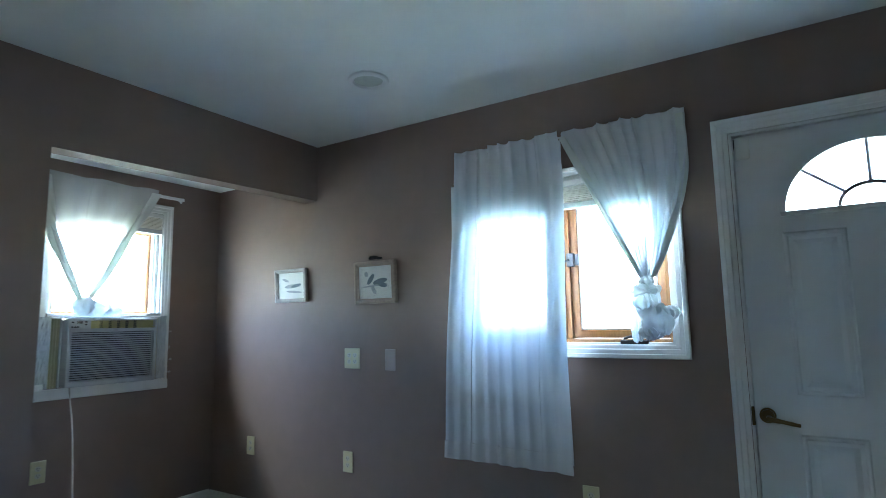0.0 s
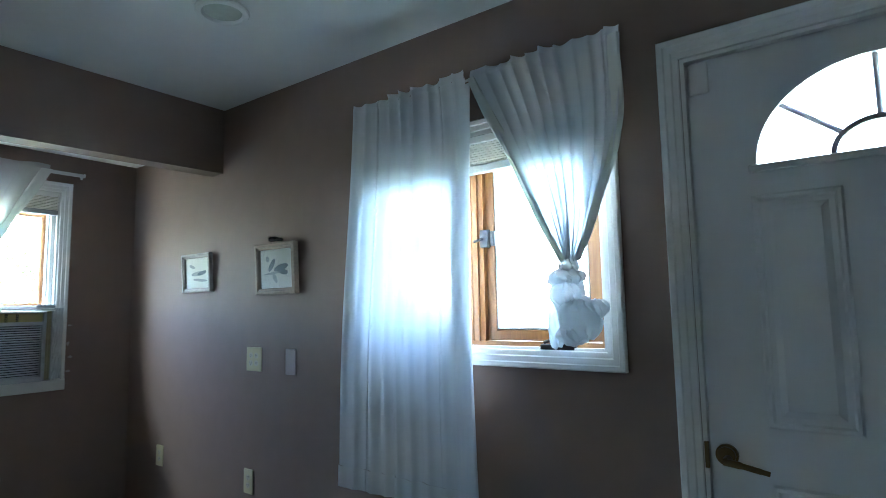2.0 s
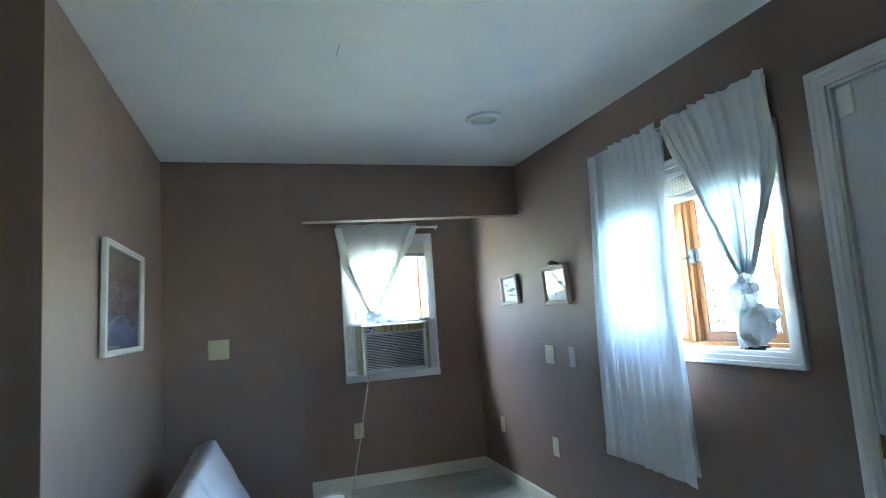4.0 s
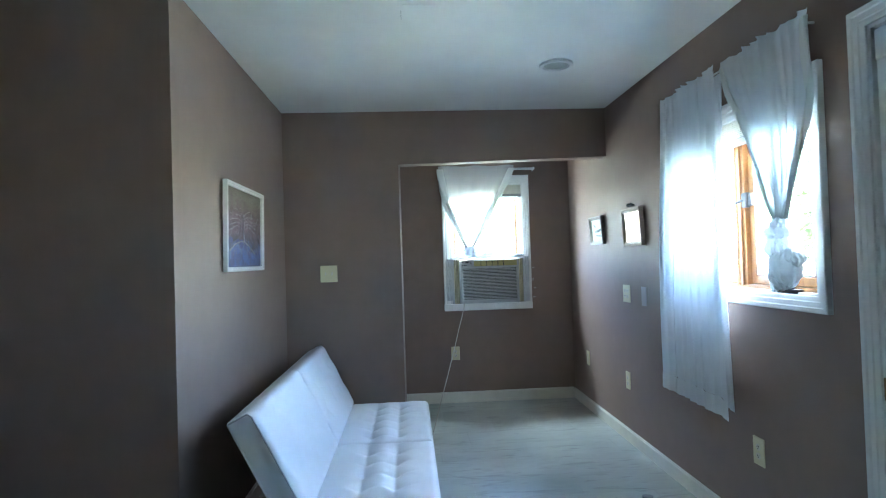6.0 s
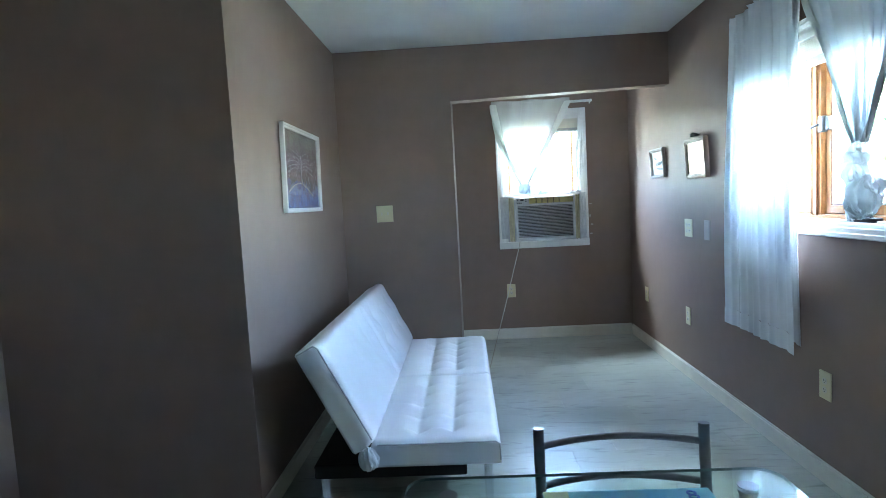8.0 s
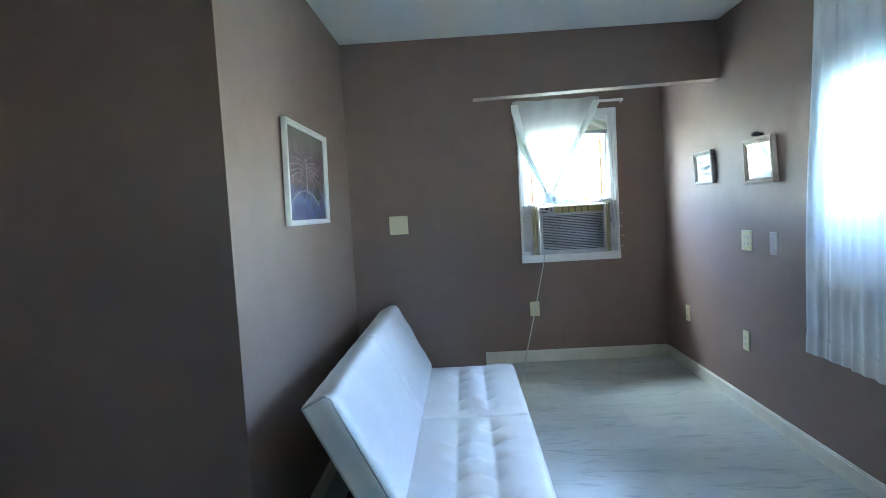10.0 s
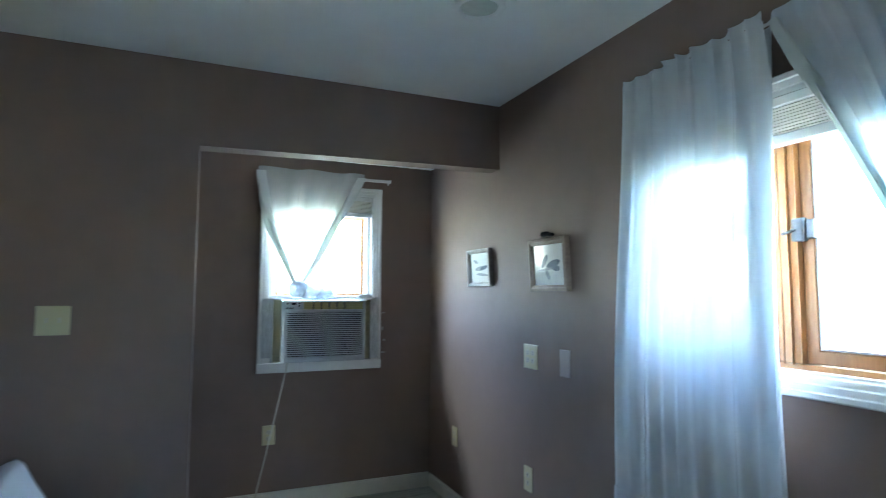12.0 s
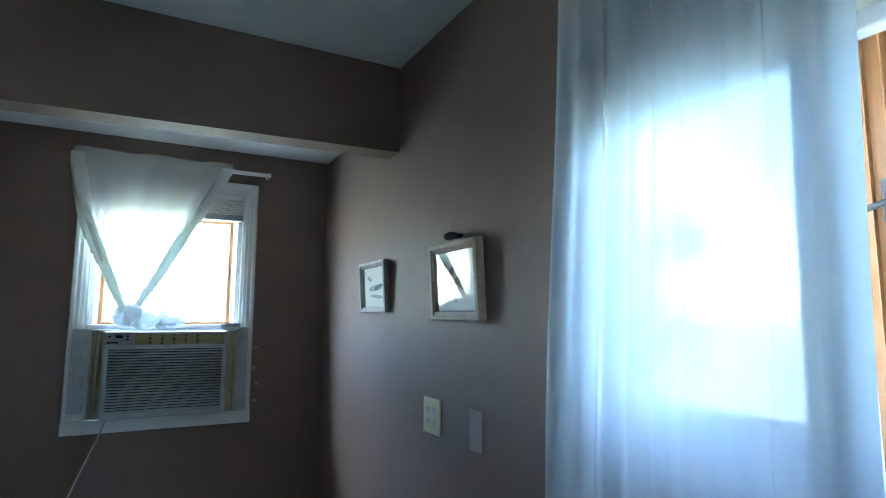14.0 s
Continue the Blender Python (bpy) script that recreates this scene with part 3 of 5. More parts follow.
def lumpy(bm, centre, radii, seed, amount=0.22, freq=16.0, sub=4, creases=0.045):
    r = bmesh.ops.create_icosphere(bm, subdivisions=sub, radius=1)
    for v in r["verts"]:
        n = v.co.normalized()
        q = Vector((n.x * radii[0], n.y * radii[1], n.z * radii[2]))
        fold = noise.noise(Vector((q.x * freq + seed, q.y * freq, q.z * freq * 0.6)))
        ridge = 1 - abs(noise.noise(Vector((q.x * freq * 1.8 + seed * 2, q.y * freq * 1.8, q.z * freq))))
        th = math.atan2(n.y, n.x)
        k = 1 + amount * (fold + 0.8 * (ridge - 0.7)) + creases * math.sin(11 * th + 4 * fold + 2.5 * n.z)
        v.co = Vector(centre) + q * k
    return bm


def tied_panel(name, at, top, left, right, knot, tail, seed, mat, pleats, amp, d0, label, lcurve=1.0, rcurve=2.2, band=0.018):
    """A panel gathered into a knot: its two edges sweep in to the knot."""
    t = thing(name, at(lerp(left, right, 0.5), top, d0), label, "curtain")
    rows = []
    n = 44
    ku, kv, kw = knot
    for i in range(n + 1):
        s = i / n
        v = lerp(top, kv, s)
        a = s ** lcurve
        b = s ** rcurve
        ul = lerp(left, ku - kw, a)
        ur = lerp(right, ku + kw, b)
        rows.append((v, ul, ur, lerp(0.75, 0.9, s), 0.0))
    part("drape", cloth_sheet(rows, pleats, amp, seed, 150, at, d0), mat, t, smooth=True)
    for side in (0, 1):
        bm = B()
        pts = [at(r[1 + side] + (band * 0.6 if side == 0 else -band * 0.6) * (1 - i / n), r[0], d0 + 0.010 * math.sin(9 * i / n + side)) for i, r in enumerate(rows)]
        rings = []
        for i, p in enumerate(pts):
            w = band * (0.55 + 0.45 * math.sin(math.pi * min(1, 0.25 + i / n * 0.8)))
            ring = []
            for k in range(12):
                a2 = 2 * math.pi * k / 12
                q = 1 + 0.25 * math.sin(3 * a2 + 0.25 * i + seed)
                base_p = Vector(p)
                du = Vector(at(1, 0, 0)) - Vector(at(0, 0, 0))
                dn = Vector(at(0, 0, 1)) - Vector(at(0, 0, 0))
                ring.append(bm.verts.new(base_p + du * (w * q * math.cos(a2)) + dn * (0.45 * w * q * math.sin(a2))))
            rings.append(ring)
        for p, q in zip(rings, rings[1:]):
            for k in range(12):
                bm.faces.new((p[k], p[(k + 1) % 12], q[(k + 1) % 12], q[k]))
        part("gathered_edge", bm, M_SHEER_EDGE, t, "folded edge gathered towards the knot", True)
    bm = B()
    # rod pocket: a ruffled heading above the rod
    hd = [(top + 0.028, left, right, 1.0, -0.003), (top + 0.016, left, right, 0.55, -0.002), (top + 0.006, left, right, 0.70, 0), (top - 0.002, left, right, 0.75, 0.0008)]
    bm = cloth_sheet(hd, pleats, amp, seed, 150, at, d0)
    part("heading", bm, mat, t, "ruffled heading over the rod", True)
    for k, lump in enumerate(tail):
        bm = B()
        lumpy(bm, *lump)
        part("knot" if k == 0 else "bunched_tail", bm, M_SHEER_DENSE, t, "bunched knot of cloth" if k == 0 else "crumpled tail of cloth", True)
    return t


# long panel, hanging straight
cur = thing("curtain", (-1.09, YN - 0.07, 2.165), "white sheer curtain hanging straight from the rod", "curtain", "window curtains")
rows = []
for i in range(40):
    s = i / 39
    v = lerp(2.148, 0.646, s)
    sway = 0.010 * math.sin(5.5 * s + 0.6)
    rows.append((v, -1.392 - 0.080 * s ** 1.1 + sway * 0.6, -0.780 + 0.016 * min(1.0, s * 8) - 0.008 * s + sway * 0.6, 0.62 - 0.26 * s, 0.012 * math.sin(3 * s)))
part("drape", cloth_sheet(rows, 9, 0.016, 2, 220, on_north, 0.086, 0.024), M_SHEER, cur, smooth=True)
for k, (a0, a1, b0, b1, dz) in enumerate(((-1.386, -1.322, -1.462, -1.380, 0.070), (-0.875, -0.780, -0.880, -0.782, 0.068))):
    fr = []
    for i in range(24):
        s = i / 23
        fr.append((lerp(2.144, 0.596, s), lerp(a0, b0, s) + 0.004 * math.sin(7 * s + k), lerp(a1, b1, s) + 0.005 * math.sin(5 * s + 2 * k), 0.5, 0.012 * math.sin(3 * s)))
    part("fold", cloth_sheet(fr, 2, 0.006, 11 + k, 24, on_north, dz, 0.010), M_SHEER, cur, "overlapping fold of cloth", True)
hem = []
for i in range(5):
    s = i / 4
    hem.append((lerp(0.646, 0.560, s), -1.478 - 0.004 * s, -0.775 + 0.004 * s, 0.36, 0.012 * math.sin(3) + 0.001))
part("hem", cloth_sheet(hem, 9, 0.016, 2, 220, on_north, 0.086, 0.024), M_SHEER_DENSE, cur, "doubled hem", True)
hd = [(2.180, -1.389, -0.784, 0.85, -0.003), (2.168, -1.390, -0.782, 0.45, -0.002), (2.155, -1.390, -0.781, 0.58, 0), (2.1465, -1.390, -0.780, 0.62, 0.0008)]
part("heading", cloth_sheet(hd, 9, 0.016, 2, 220, on_north, 0.086, 0.024), M_SHEER, cur, "ruffled heading over the rod", True)


tail_north = [
    (on_north(-0.405, 1.424, 0.088), (0.034, 0.032, 0.028), 7, 0.35, 24, 4, 0.10),
    (on_north(-0.418, 1.388, 0.090), (0.058, 0.040, 0.030), 15, 0.38, 26, 4, 0.10),
    (on_north(-0.408, 1.325, 0.090), (0.052, 0.040, 0.060), 11, 0.36, 20, 4, 0.09),
    (on_north(-0.372, 1.255, 0.092), (0.074, 0.044, 0.070), 3, 0.34, 18, 4, 0.08),
    (on_north(-0.318, 1.288, 0.094), (0.040, 0.030, 0.026), 21, 0.45, 24, 4, 0.10),
    (on_north(-0.455, 1.235, 0.080), (0.026, 0.014, 0.070), 17, 0.35, 24, 4, 0.10),
    (on_north(-0.395, 1.200, 0.090), (0.050, 0.040, 0.034), 29, 0.36, 24, 4, 0.10),
]


tied = tied_panel("curtain", on_north, 2.152, -0.772, -0.204, (-0.402, 1.440, 0.024), tail_north, 4, M_SHEER, 10, 0.011, 0.086, "white sheer curtain tied into a knot above the sill", 1.0, 2.4, 0.020)
tagged(tied, group="window curtains")
rod = thing("curtain_rod", on_north(-0.80, 2.16, 0.06), "slim white curtain rod over the north window", "curtain rod")
bm = B()
tube(bm, [on_north(-1.380, 2.160, 0.0), on_north(-1.380, 2.160, 0.050), on_north(-1.362, 2.160, 0.058), on_north(-0.308, 2.160, 0.058), on_north(-0.290, 2.160, 0.050), on_north(-0.290, 2.160, 0.0)], 0.005, 8)
part("rod", bm, M_TRIM, rod)


def shade(at, u0, u1, v0, v1, d, label):
    t = thing("window_shade", at((u0 + u1) / 2, v1, d), label, "window shade")
    bm = B()
    mbox(bm, at, u0, u1, v1 - 0.03, v1, d - 0.022, d + 0.022, 0.003)
    part("headrail", bm, M_TRIM, t, "white head rail")
    n = 9
    hr = 0.030
    prof = []
    for k in range(2 * n + 1):
        prof.append((lerp(v1 - 0.03, v0 + hr, k / (2 * n)), d + (0.017 if k % 2 else 0.008)))
    bm = B()
    a = [bm.verts.new(at(u0, v, dd2)) for v, dd2 in prof] + [bm.verts.new(at(u0, v, d - 0.014)) for v, dd2 in reversed(prof)]
    b = [bm.verts.new(at(u1, v, dd2)) for v, dd2 in prof] + [bm.verts.new(at(u1, v, d - 0.014)) for v, dd2 in reversed(prof)]
    m = len(a)
    for k in range(m):
        bm.faces.new((a[k], a[(k + 1) % m], b[(k + 1) % m], b[k]))
    bm.faces.new(a)
    bm.faces.new(b)
    part("pleats", bm, M_BLIND, t, "stacked cream pleats")
    bm = B()
    mbox(bm, at, u0, u1, v0, v0 + hr, d - 0.018, d + 0.019, 0.004, 2)
    part("bottom_rail", bm, M_RAIL, t, "grey bottom rail")
    return t


shade(on_north, NW[0] + 0.012, NW[1] - 0.012, 1.806, 1.949, 0.002, "cream pleated shade drawn up over the pine window")

# ---- west window ----
wwin = thing("window_2", (XW, 1.795, WW[2]), "pine sash window in white casing above an air conditioner", "window", kind="structure")
bm = B()
moulding(bm, on_west, WW[0], WW[1], WW[2], WW[3], [(o * 0.95, d) for o, d in CASING], legs=True)
part("casing", bm, M_TRIM, wwin, "white moulded casing", True)
bm = B()
moulding(bm, on_west, WW[0] + 0.012, WW[1] - 0.012, WW[2], WW[3] - 0.012, [(0.0, 0.003), (0.0, -0.15), (0.012, -0.15), (0.012, 0.003)], legs=True)
part("jamb_liner", bm, M_TRIM, wwin, "white jamb liner")
bm = B()
mbox(bm, on_west, WW[0] - 0.061, WW[1] + 0.061, 0.850, 0.912, 0.0, 0.030, 0.004, 2)
mbox(bm, on_west, WW[0] - 0.002, WW[1] + 0.002, 0.894, 0.912, -0.16, 0.0)
part("window_sill", bm, M_TRIM, wwin, "white painted sill")
bm = B()
mbox(bm, on_west, WW[0] + 0.012, WW[0] + 0.036, WW[2], WW[3] - 0.012, -0.05, -0.02, 0.002)
mbox(bm, on_west, WW[1] - 0.036, WW[1] - 0.012, WW[2], WW[3] - 0.012, -0.05, -0.02, 0.002)
mbox(bm, on_west, WW[0] + 0.040, WW[0] + 0.050, WW[2], WW[3] - 0.012, -0.07, -0.03)
mbox(bm, on_west, WW[1] - 0.050, WW[1] - 0.040, WW[2], WW[3] - 0.012, -0.07, -0.03)
part("sash_track", bm, M_TRIM, wwin, "white sash tracks")
sash(wwin, on_west, WW[0] + 0.040, WW[1] - 0.040, 1.336, 1.918, -0.060, 0.032)
bm = B()
mbox(bm, on_west, WW[0] + 0.012, WW[1] - 0.012, 1.330, 1.353, -0.055, 0.012, 0.004)
part("meeting_rail", bm, M_TRIM, wwin, "white filler rail on the air conditioner")


tail_west = [
    (on_west(1.600, 1.392, 0.062), (0.052, 0.066, 0.052), 5, 0.30, 20),
    (on_west(1.680, 1.378, 0.056), (0.046, 0.085, 0.044), 9, 0.35, 20),
    (on_west(1.775, 1.366, 0.054), (0.040, 0.075, 0.034), 13, 0.35, 22),
]


tied_panel("curtain", on_west, 2.160, 1.325, 2.030, (1.600, 1.406, 0.014), tail_west, 6, M_SHEER_W, 5, 0.005, 0.072, "ivory voile curtain tied in a knot on the air conditioner", 1.6, 1.0, 0.032)
rod = thing("curtain_rod", on_west(1.789, 2.165, 0.06), "slim white curtain rod over the alcove window", "curtain rod")
bm = B()
mbox(bm, on_west, 1.338, 2.230, 2.144, 2.165, 0.050, 0.062, 0.003)
mbox(bm, on_west, 2.219, 2.232, 2.148, 2.169, 0.0, 0.056, 0.003)
mbox(bm, on_west, 1.335, 1.348, 2.141, 2.162, 0.0, 0.056, 0.003)
mbox(bm, on_west, 2.205, 2.216, 2.129, 2.152, 0.046, 0.056, 0.003)
part("rod", bm, M_TRIM, rod)
shade(on_west, WW[0] + 0.014, WW[1] - 0.014, 1.898, 2.041, -0.006, "cream pleated shade drawn up over the sash window")

# ---- window air conditioner ----
ac = thing("air_conditioner", on_west(1.784, 0.913, 0.05), "grey-white window air conditioner with louvred front and yellow vent", "air conditioner")
A0, A1, AZ0, AZ1, AD = 1.505, 2.043, 0.919, 1.319, 0.108
bm = B()
mbox(bm, on_west, A0 + 0.006, A1 - 0.006, AZ0 + 0.004, AZ1 - 0.004, -0.34, AD - 0.035, 0.006)
part("housing", bm, M_ACW, ac)
GZ0, GZ1 = AZ0 + 0.028, AZ1 - 0.082
bm = B()
moulding(bm, on_west, A0 + 0.022, A1 - 0.022, GZ0, GZ1, [(0.0, AD - 0.030), (0.0, AD - 0.003), (0.003, AD), (0.020, AD), (0.022, AD - 0.004), (0.022, AD - 0.036)])
mbox(bm, on_west, A0, A1, AZ0, GZ0 - 0.021, AD - 0.036, AD - 0.004, 0.003)
mbox(bm, on_west, A0, A0 + 0.125, GZ1 + 0.021, AZ1, AD - 0.036, AD - 0.001, 0.003)
mbox(bm, on_west, A0 + 0.125, A1, AZ1 - 0.012, AZ1, AD - 0.036, AD - 0.001, 0.003)
mbox(bm, on_west, A1 - 0.014, A1, GZ1 + 0.021, AZ1 - 0.012, AD - 0.036, AD - 0.001)
part("front_panel", bm, M_ACW, ac)
# flat dark sheet stands in for the shade between the louvres
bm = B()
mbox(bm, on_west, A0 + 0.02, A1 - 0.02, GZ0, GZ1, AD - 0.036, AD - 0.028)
grille = part("grille_backing", bm, M_ACDARK, ac, "dark sheet for the shade behind the louvres")
NS = 22
pitch = (GZ1 - GZ0) / NS
bm = B()
sl = []
for u in (A0 + 0.021, A1 - 0.021):
    sl.append([bm.verts.new(on_west(u, v, d)) for v, d in ((GZ0 + 0.001, AD - 0.006), (GZ0 + 0.0055, AD - 0.004), (GZ0 + 0.009, AD - 0.016), (GZ0 + 0.0055, AD - 0.018))])
for k in range(4):
    bm.faces.new((sl[0][k], sl[0][(k + 1) % 4], sl[1][(k + 1) % 4], sl[1][k]))
bm.faces.new(sl[0])
bm.faces.new(sl[1])
slat0 = part("slat", bm, M_ACW, ac)
for i in range(1, NS):
    o = new("slat", slat0.data)
    o.parent = ac
    o.matrix_parent_inverse = slat0.matrix_parent_inverse.copy()
    o.location = (0, 0, i * pitch)
bm = B()
mbox(bm, on_west, A0 + 0.126, A1 - 0.014, GZ1 + 0.022, AZ1 - 0.012, AD - 0.034, AD - 0.026)
vent = part("vent_backing", bm, M_ACYEL, ac, "yellow air outlet")
bm = B()
vz0, vz1 = GZ1 + 0.022, AZ1 - 0.012
for k in range(4):
    z = lerp(vz0, vz1, (k + 0.5) / 4)
    mbox(bm, on_west, A0 + 0.126, A1 - 0.014, z - 0.0012, z + 0.0012, AD - 0.026, AD - 0.006)
part("vent_vanes", bm, M_ACYEL, ac, "thin yellow vanes")
# deflectors take the vent shade colour, so their darkness is painted
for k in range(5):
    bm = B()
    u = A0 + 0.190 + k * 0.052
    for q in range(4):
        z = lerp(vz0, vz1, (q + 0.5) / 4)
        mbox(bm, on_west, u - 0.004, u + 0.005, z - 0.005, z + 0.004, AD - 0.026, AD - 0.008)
    part("deflector", bm, M_ACDARK, ac, "swing deflector darkened with vent shade")
bm = B()
mbox(bm, on_west, A0 + 0.046, A0 + 0.076, AZ1 - 0.030, AZ1 - 0.016, AD - 0.001, AD + 0.0015)
panel = part("display", bm, M_DISPLAY, ac, "black display")
for u, z in ((0.022, 0.022), (0.095, 0.020), (0.095, 0.036), (0.020, 0.050), (0.036, 0.050), (0.052, 0.050)):
    bm = B()
    mbox(bm, on_west, A0 + u - 0.006, A0 + u + 0.006, AZ1 - z - 0.004, AZ1 - z + 0.004, AD - 0.001, AD + 0.003, 0.0012)
    part("button", bm, M_DISPLAY, ac)
bm = B()
mbox(bm, on_west, (A0 + A1) / 2 - 0.012, (A0 + A1) / 2 + 0.012, GZ1 + 0.004, GZ1 + 0.016, AD, AD + 0.002)
part("badge", bm, M_RAIL, ac, "small grey badge")


def accordion(u0, u1, n):
    bm = B()
    prof = [(lerp(u0, u1, k / n), 0.020 if k % 2 else 0.004) for k in range(n + 1)]
    lo = [bm.verts.new(on_west(u, 0.917, d)) for u, d in prof]
    hi = [bm.verts.new(on_west(u, 1.330, d)) for u, d in prof]
    lo2 = [bm.verts.new(on_west(u, 0.917, d - 0.006)) for u, d in prof]
    hi2 = [bm.verts.new(on_west(u, 1.330, d - 0.006)) for u, d in prof]
    for k in range(n):
        bm.faces.new((lo[k], lo[k + 1], hi[k + 1], hi[k]))
        bm.faces.new((lo2[k], lo2[k + 1], hi2[k + 1], hi2[k]))
        bm.faces.new((hi[k], hi[k + 1], hi2[k + 1], hi2[k]))
    part("side_curtain", bm, M_CREAM, ac, "cream accordion side panel")
    bm = B()
    mbox(bm, on_west, u0 - 0.004, u0 + 0.010 if u0 < 1.6 else u0 + 0.004, 0.915, 1.330, 0.006, 0.024, 0.002)
    mbox(bm, on_west, u1 - 0.006, u1 + 0.004, 0.915, 1.330, 0.006, 0.024, 0.002)
    part("side_frame", bm, M_ACW, ac)


accordion(1.440, 1.505, 8)
accordion(2.044, 2.103, 8)
bm = B()
mbox(bm, on_west, 1.421, 2.109, 1.320, 1.330, 0.0, 0.030, 0.002)
part("top_rail", bm, M_ACW, ac)


def tape_strip(u0, u1, v0, v1, d, seed):
    bm = B()
    nx, nz = 8, 16
    rnd = random.Random(seed)
    g = []
    for i in range(nz + 1):
        g.append([bm.verts.new(on_west(lerp(u0, u1, k / nx) + rnd.uniform(-.002, .002), lerp(v0, v1, i / nz), d + rnd.uniform(0, 0.006))) for k in range(nx + 1)])
    for a, b in zip(g, g[1:]):
        for k in range(nx):
            bm.faces.new((a[k], a[k + 1], b[k + 1], b[k]))
    r = bmesh.ops.extrude_face_region(bm, geom=bm.faces[:])
    for v in r["geom"]:
        if isinstance(v, bmesh.types.BMVert):
            v.co.x -= 0.002
    t = part("sealing_tape", bm, M_TAPE)
    tagged(t, "crinkled silver sealing tape along the window casing", "tape", "sealing tapes")
    return t


tape_strip(2.104, 2.153, 0.921, 1.337, 0.027, 1)
tape_strip(1.374, 1.437, 0.947, 1.330, 0.027, 2)
tape_strip(2.017, 2.112, 1.335, 1.358, 0.020, 3)
cord = thing("power_cord", (-3.45, 1.50, 0.90), "thin cream power cord trailing from the air conditioner to the floor", "cord")
bm = B()
tube(bm, smooth_path([(-3.465, 1.535, 0.925), (-3.405, 1.515, 0.865), (-3.215, 1.452, 0.72), (-2.95, 1.350, 0.46), (-2.70, 1.250, 0.22), (-2.52, 1.178, 0.045), (-2.45, 1.145, 0.006), (-2.28, 1.03, 0.006), (-2.10, 0.92, 0.006)], 6), 0.0036, 8)
part("cable", bm, M_CORD, cord, smooth=True)
bm = B()
box(bm, (-2.12, 0.905, 0.0), (-2.07, 0.935, 0.026), 0.006, 2)
part("plug", bm, M_CORD, cord, "moulded plug")


for k, (u, v, a, b) in enumerate(((2.202, 1.231, 0.014, 0.006), (2.195, 1.120, 0.010, 0.016), (2.210, 1.040, 0.012, 0.010), (2.203, 0.955, 0.016, 0.008))):
    bm = B()
    n = 14
    rnd = random.Random(k)
    bm.faces.new([bm.verts.new(on_west(u + a * math.cos(2 * math.pi * q / n) * rnd.uniform(0.5, 1.2), v + b * math.sin(2 * math.pi * q / n) * rnd.uniform(0.5, 1.2), 0.0012)) for q in range(n)])
    r = bmesh.ops.extrude_face_region(bm, geom=bm.faces[:])
    for w in r["geom"]:
        if isinstance(w, bmesh.types.BMVert):
            w.co.x -= 0.0011
    tagged(part("paint_scuff", bm, M_FRAMEG), "pale tape residue on the wall beside the casing", "scuff", "wall scuffs")


bm = B()
lumpy(bm, (XB, YJ - 0.004, 0.165), (0.006, 0.010, 0.068), 6, 0.35, 40, 3)
tagged(part("paint_chip", bm, M_TRIM), "white chipped plaster on the alcove's corner edge", "scuff", "wall scuffs")


# ---- plates ----
def plate(at, u, v, w, h, kind_, mat):
    names = {"outlet": ("wall_outlet", "wall outlet"), "quad": ("wall_outlet", "wall outlet"), "switch": ("light_switch", "light switch"), "blank": ("blank_plate", "wall plate")}
    n, cat = names[kind_]
    text = {"outlet": "ivory duplex wall outlet with plastic cover", "quad": "ivory double duplex outlet in a square plate", "switch": "ivory double toggle light switch plate", "blank": "blank plate painted the colour of the wall"}[kind_]
    t = thing(n, at(u, v, 0), text, cat, "wall plates")
    bm = B()
    mbox(bm, at, u - w / 2, u + w / 2, v - h / 2, v + h / 2, 0, 0.0065, 0.003, 2)
    part("cover", bm, mat, t)
    cols = {"outlet": (0,), "quad": (-0.023, 0.023), "switch": (-0.023, 0.023), "blank": ()}[kind_]
    for c in cols:
        if kind_ == "switch":
            bm = B()
            mbox(bm, at, u + c - 0.0045, u + c + 0.0045, v - 0.010, v + 0.012, 0.0065, 0.008)
            mbox(bm, at, u + c - 0.0035, u + c + 0.0035, v - 0.001, v + 0.009, 0.008, 0.018, 0.001)
            part("toggle", bm, M_IVORY2, t)
        else:
            for s in (-0.0195, 0.0195):
                bm = B()
                disc(bm, at, u + c, v + s, 0.0145, 0.0065, 0.0078, 18, 0.0165)
                sock = part("socket", bm, M_IVORY2, t)
                bm = B()
                for q in (-0.006, 0.006):
                    mbox(bm, at, u + c + q - 0.001, u + c + q + 0.001, v + s - 0.001, v + s + 0.007, 0.0078, 0.0084)
                disc(bm, at, u + c, v + s - 0.007, 0.0024, 0.0078, 0.0084, 8)
                part("slots", bm, M_SLOT, sock)
    for s in ((-0.038, 0.038) if kind_ in ("switch", "blank") else (0.0,)):
        for c in (cols or (0,)):
            bm = B()
            disc(bm, at, u + c, v + s, 0.0028, 0.0065, 0.0075, 8)
            part("screw", bm, mat, t)
    return t


plate(on_north, -2.201, 1.049, 0.124, 0.122, "quad", M_IVORY)
plate(on_north, -1.906, 1.047, 0.076, 0.124, "blank", M_TAUPE)
plate(on_north, -2.234, 0.434, 0.076, 0.122, "outlet", M_IVORY)
plate(on_north, -3.130, 0.441, 0.076, 0.122, "outlet", M_IVORY)
plate(on_north, -0.732, 0.434, 0.079, 0.124, "outlet", M_IVORY)
plate(on_west, 1.442, 0.455, 0.080, 0.124, "outlet", M_IVORY)
plate(on_beam, 0.445, 1.249, 0.124, 0.122, "switch", M_IVORY)


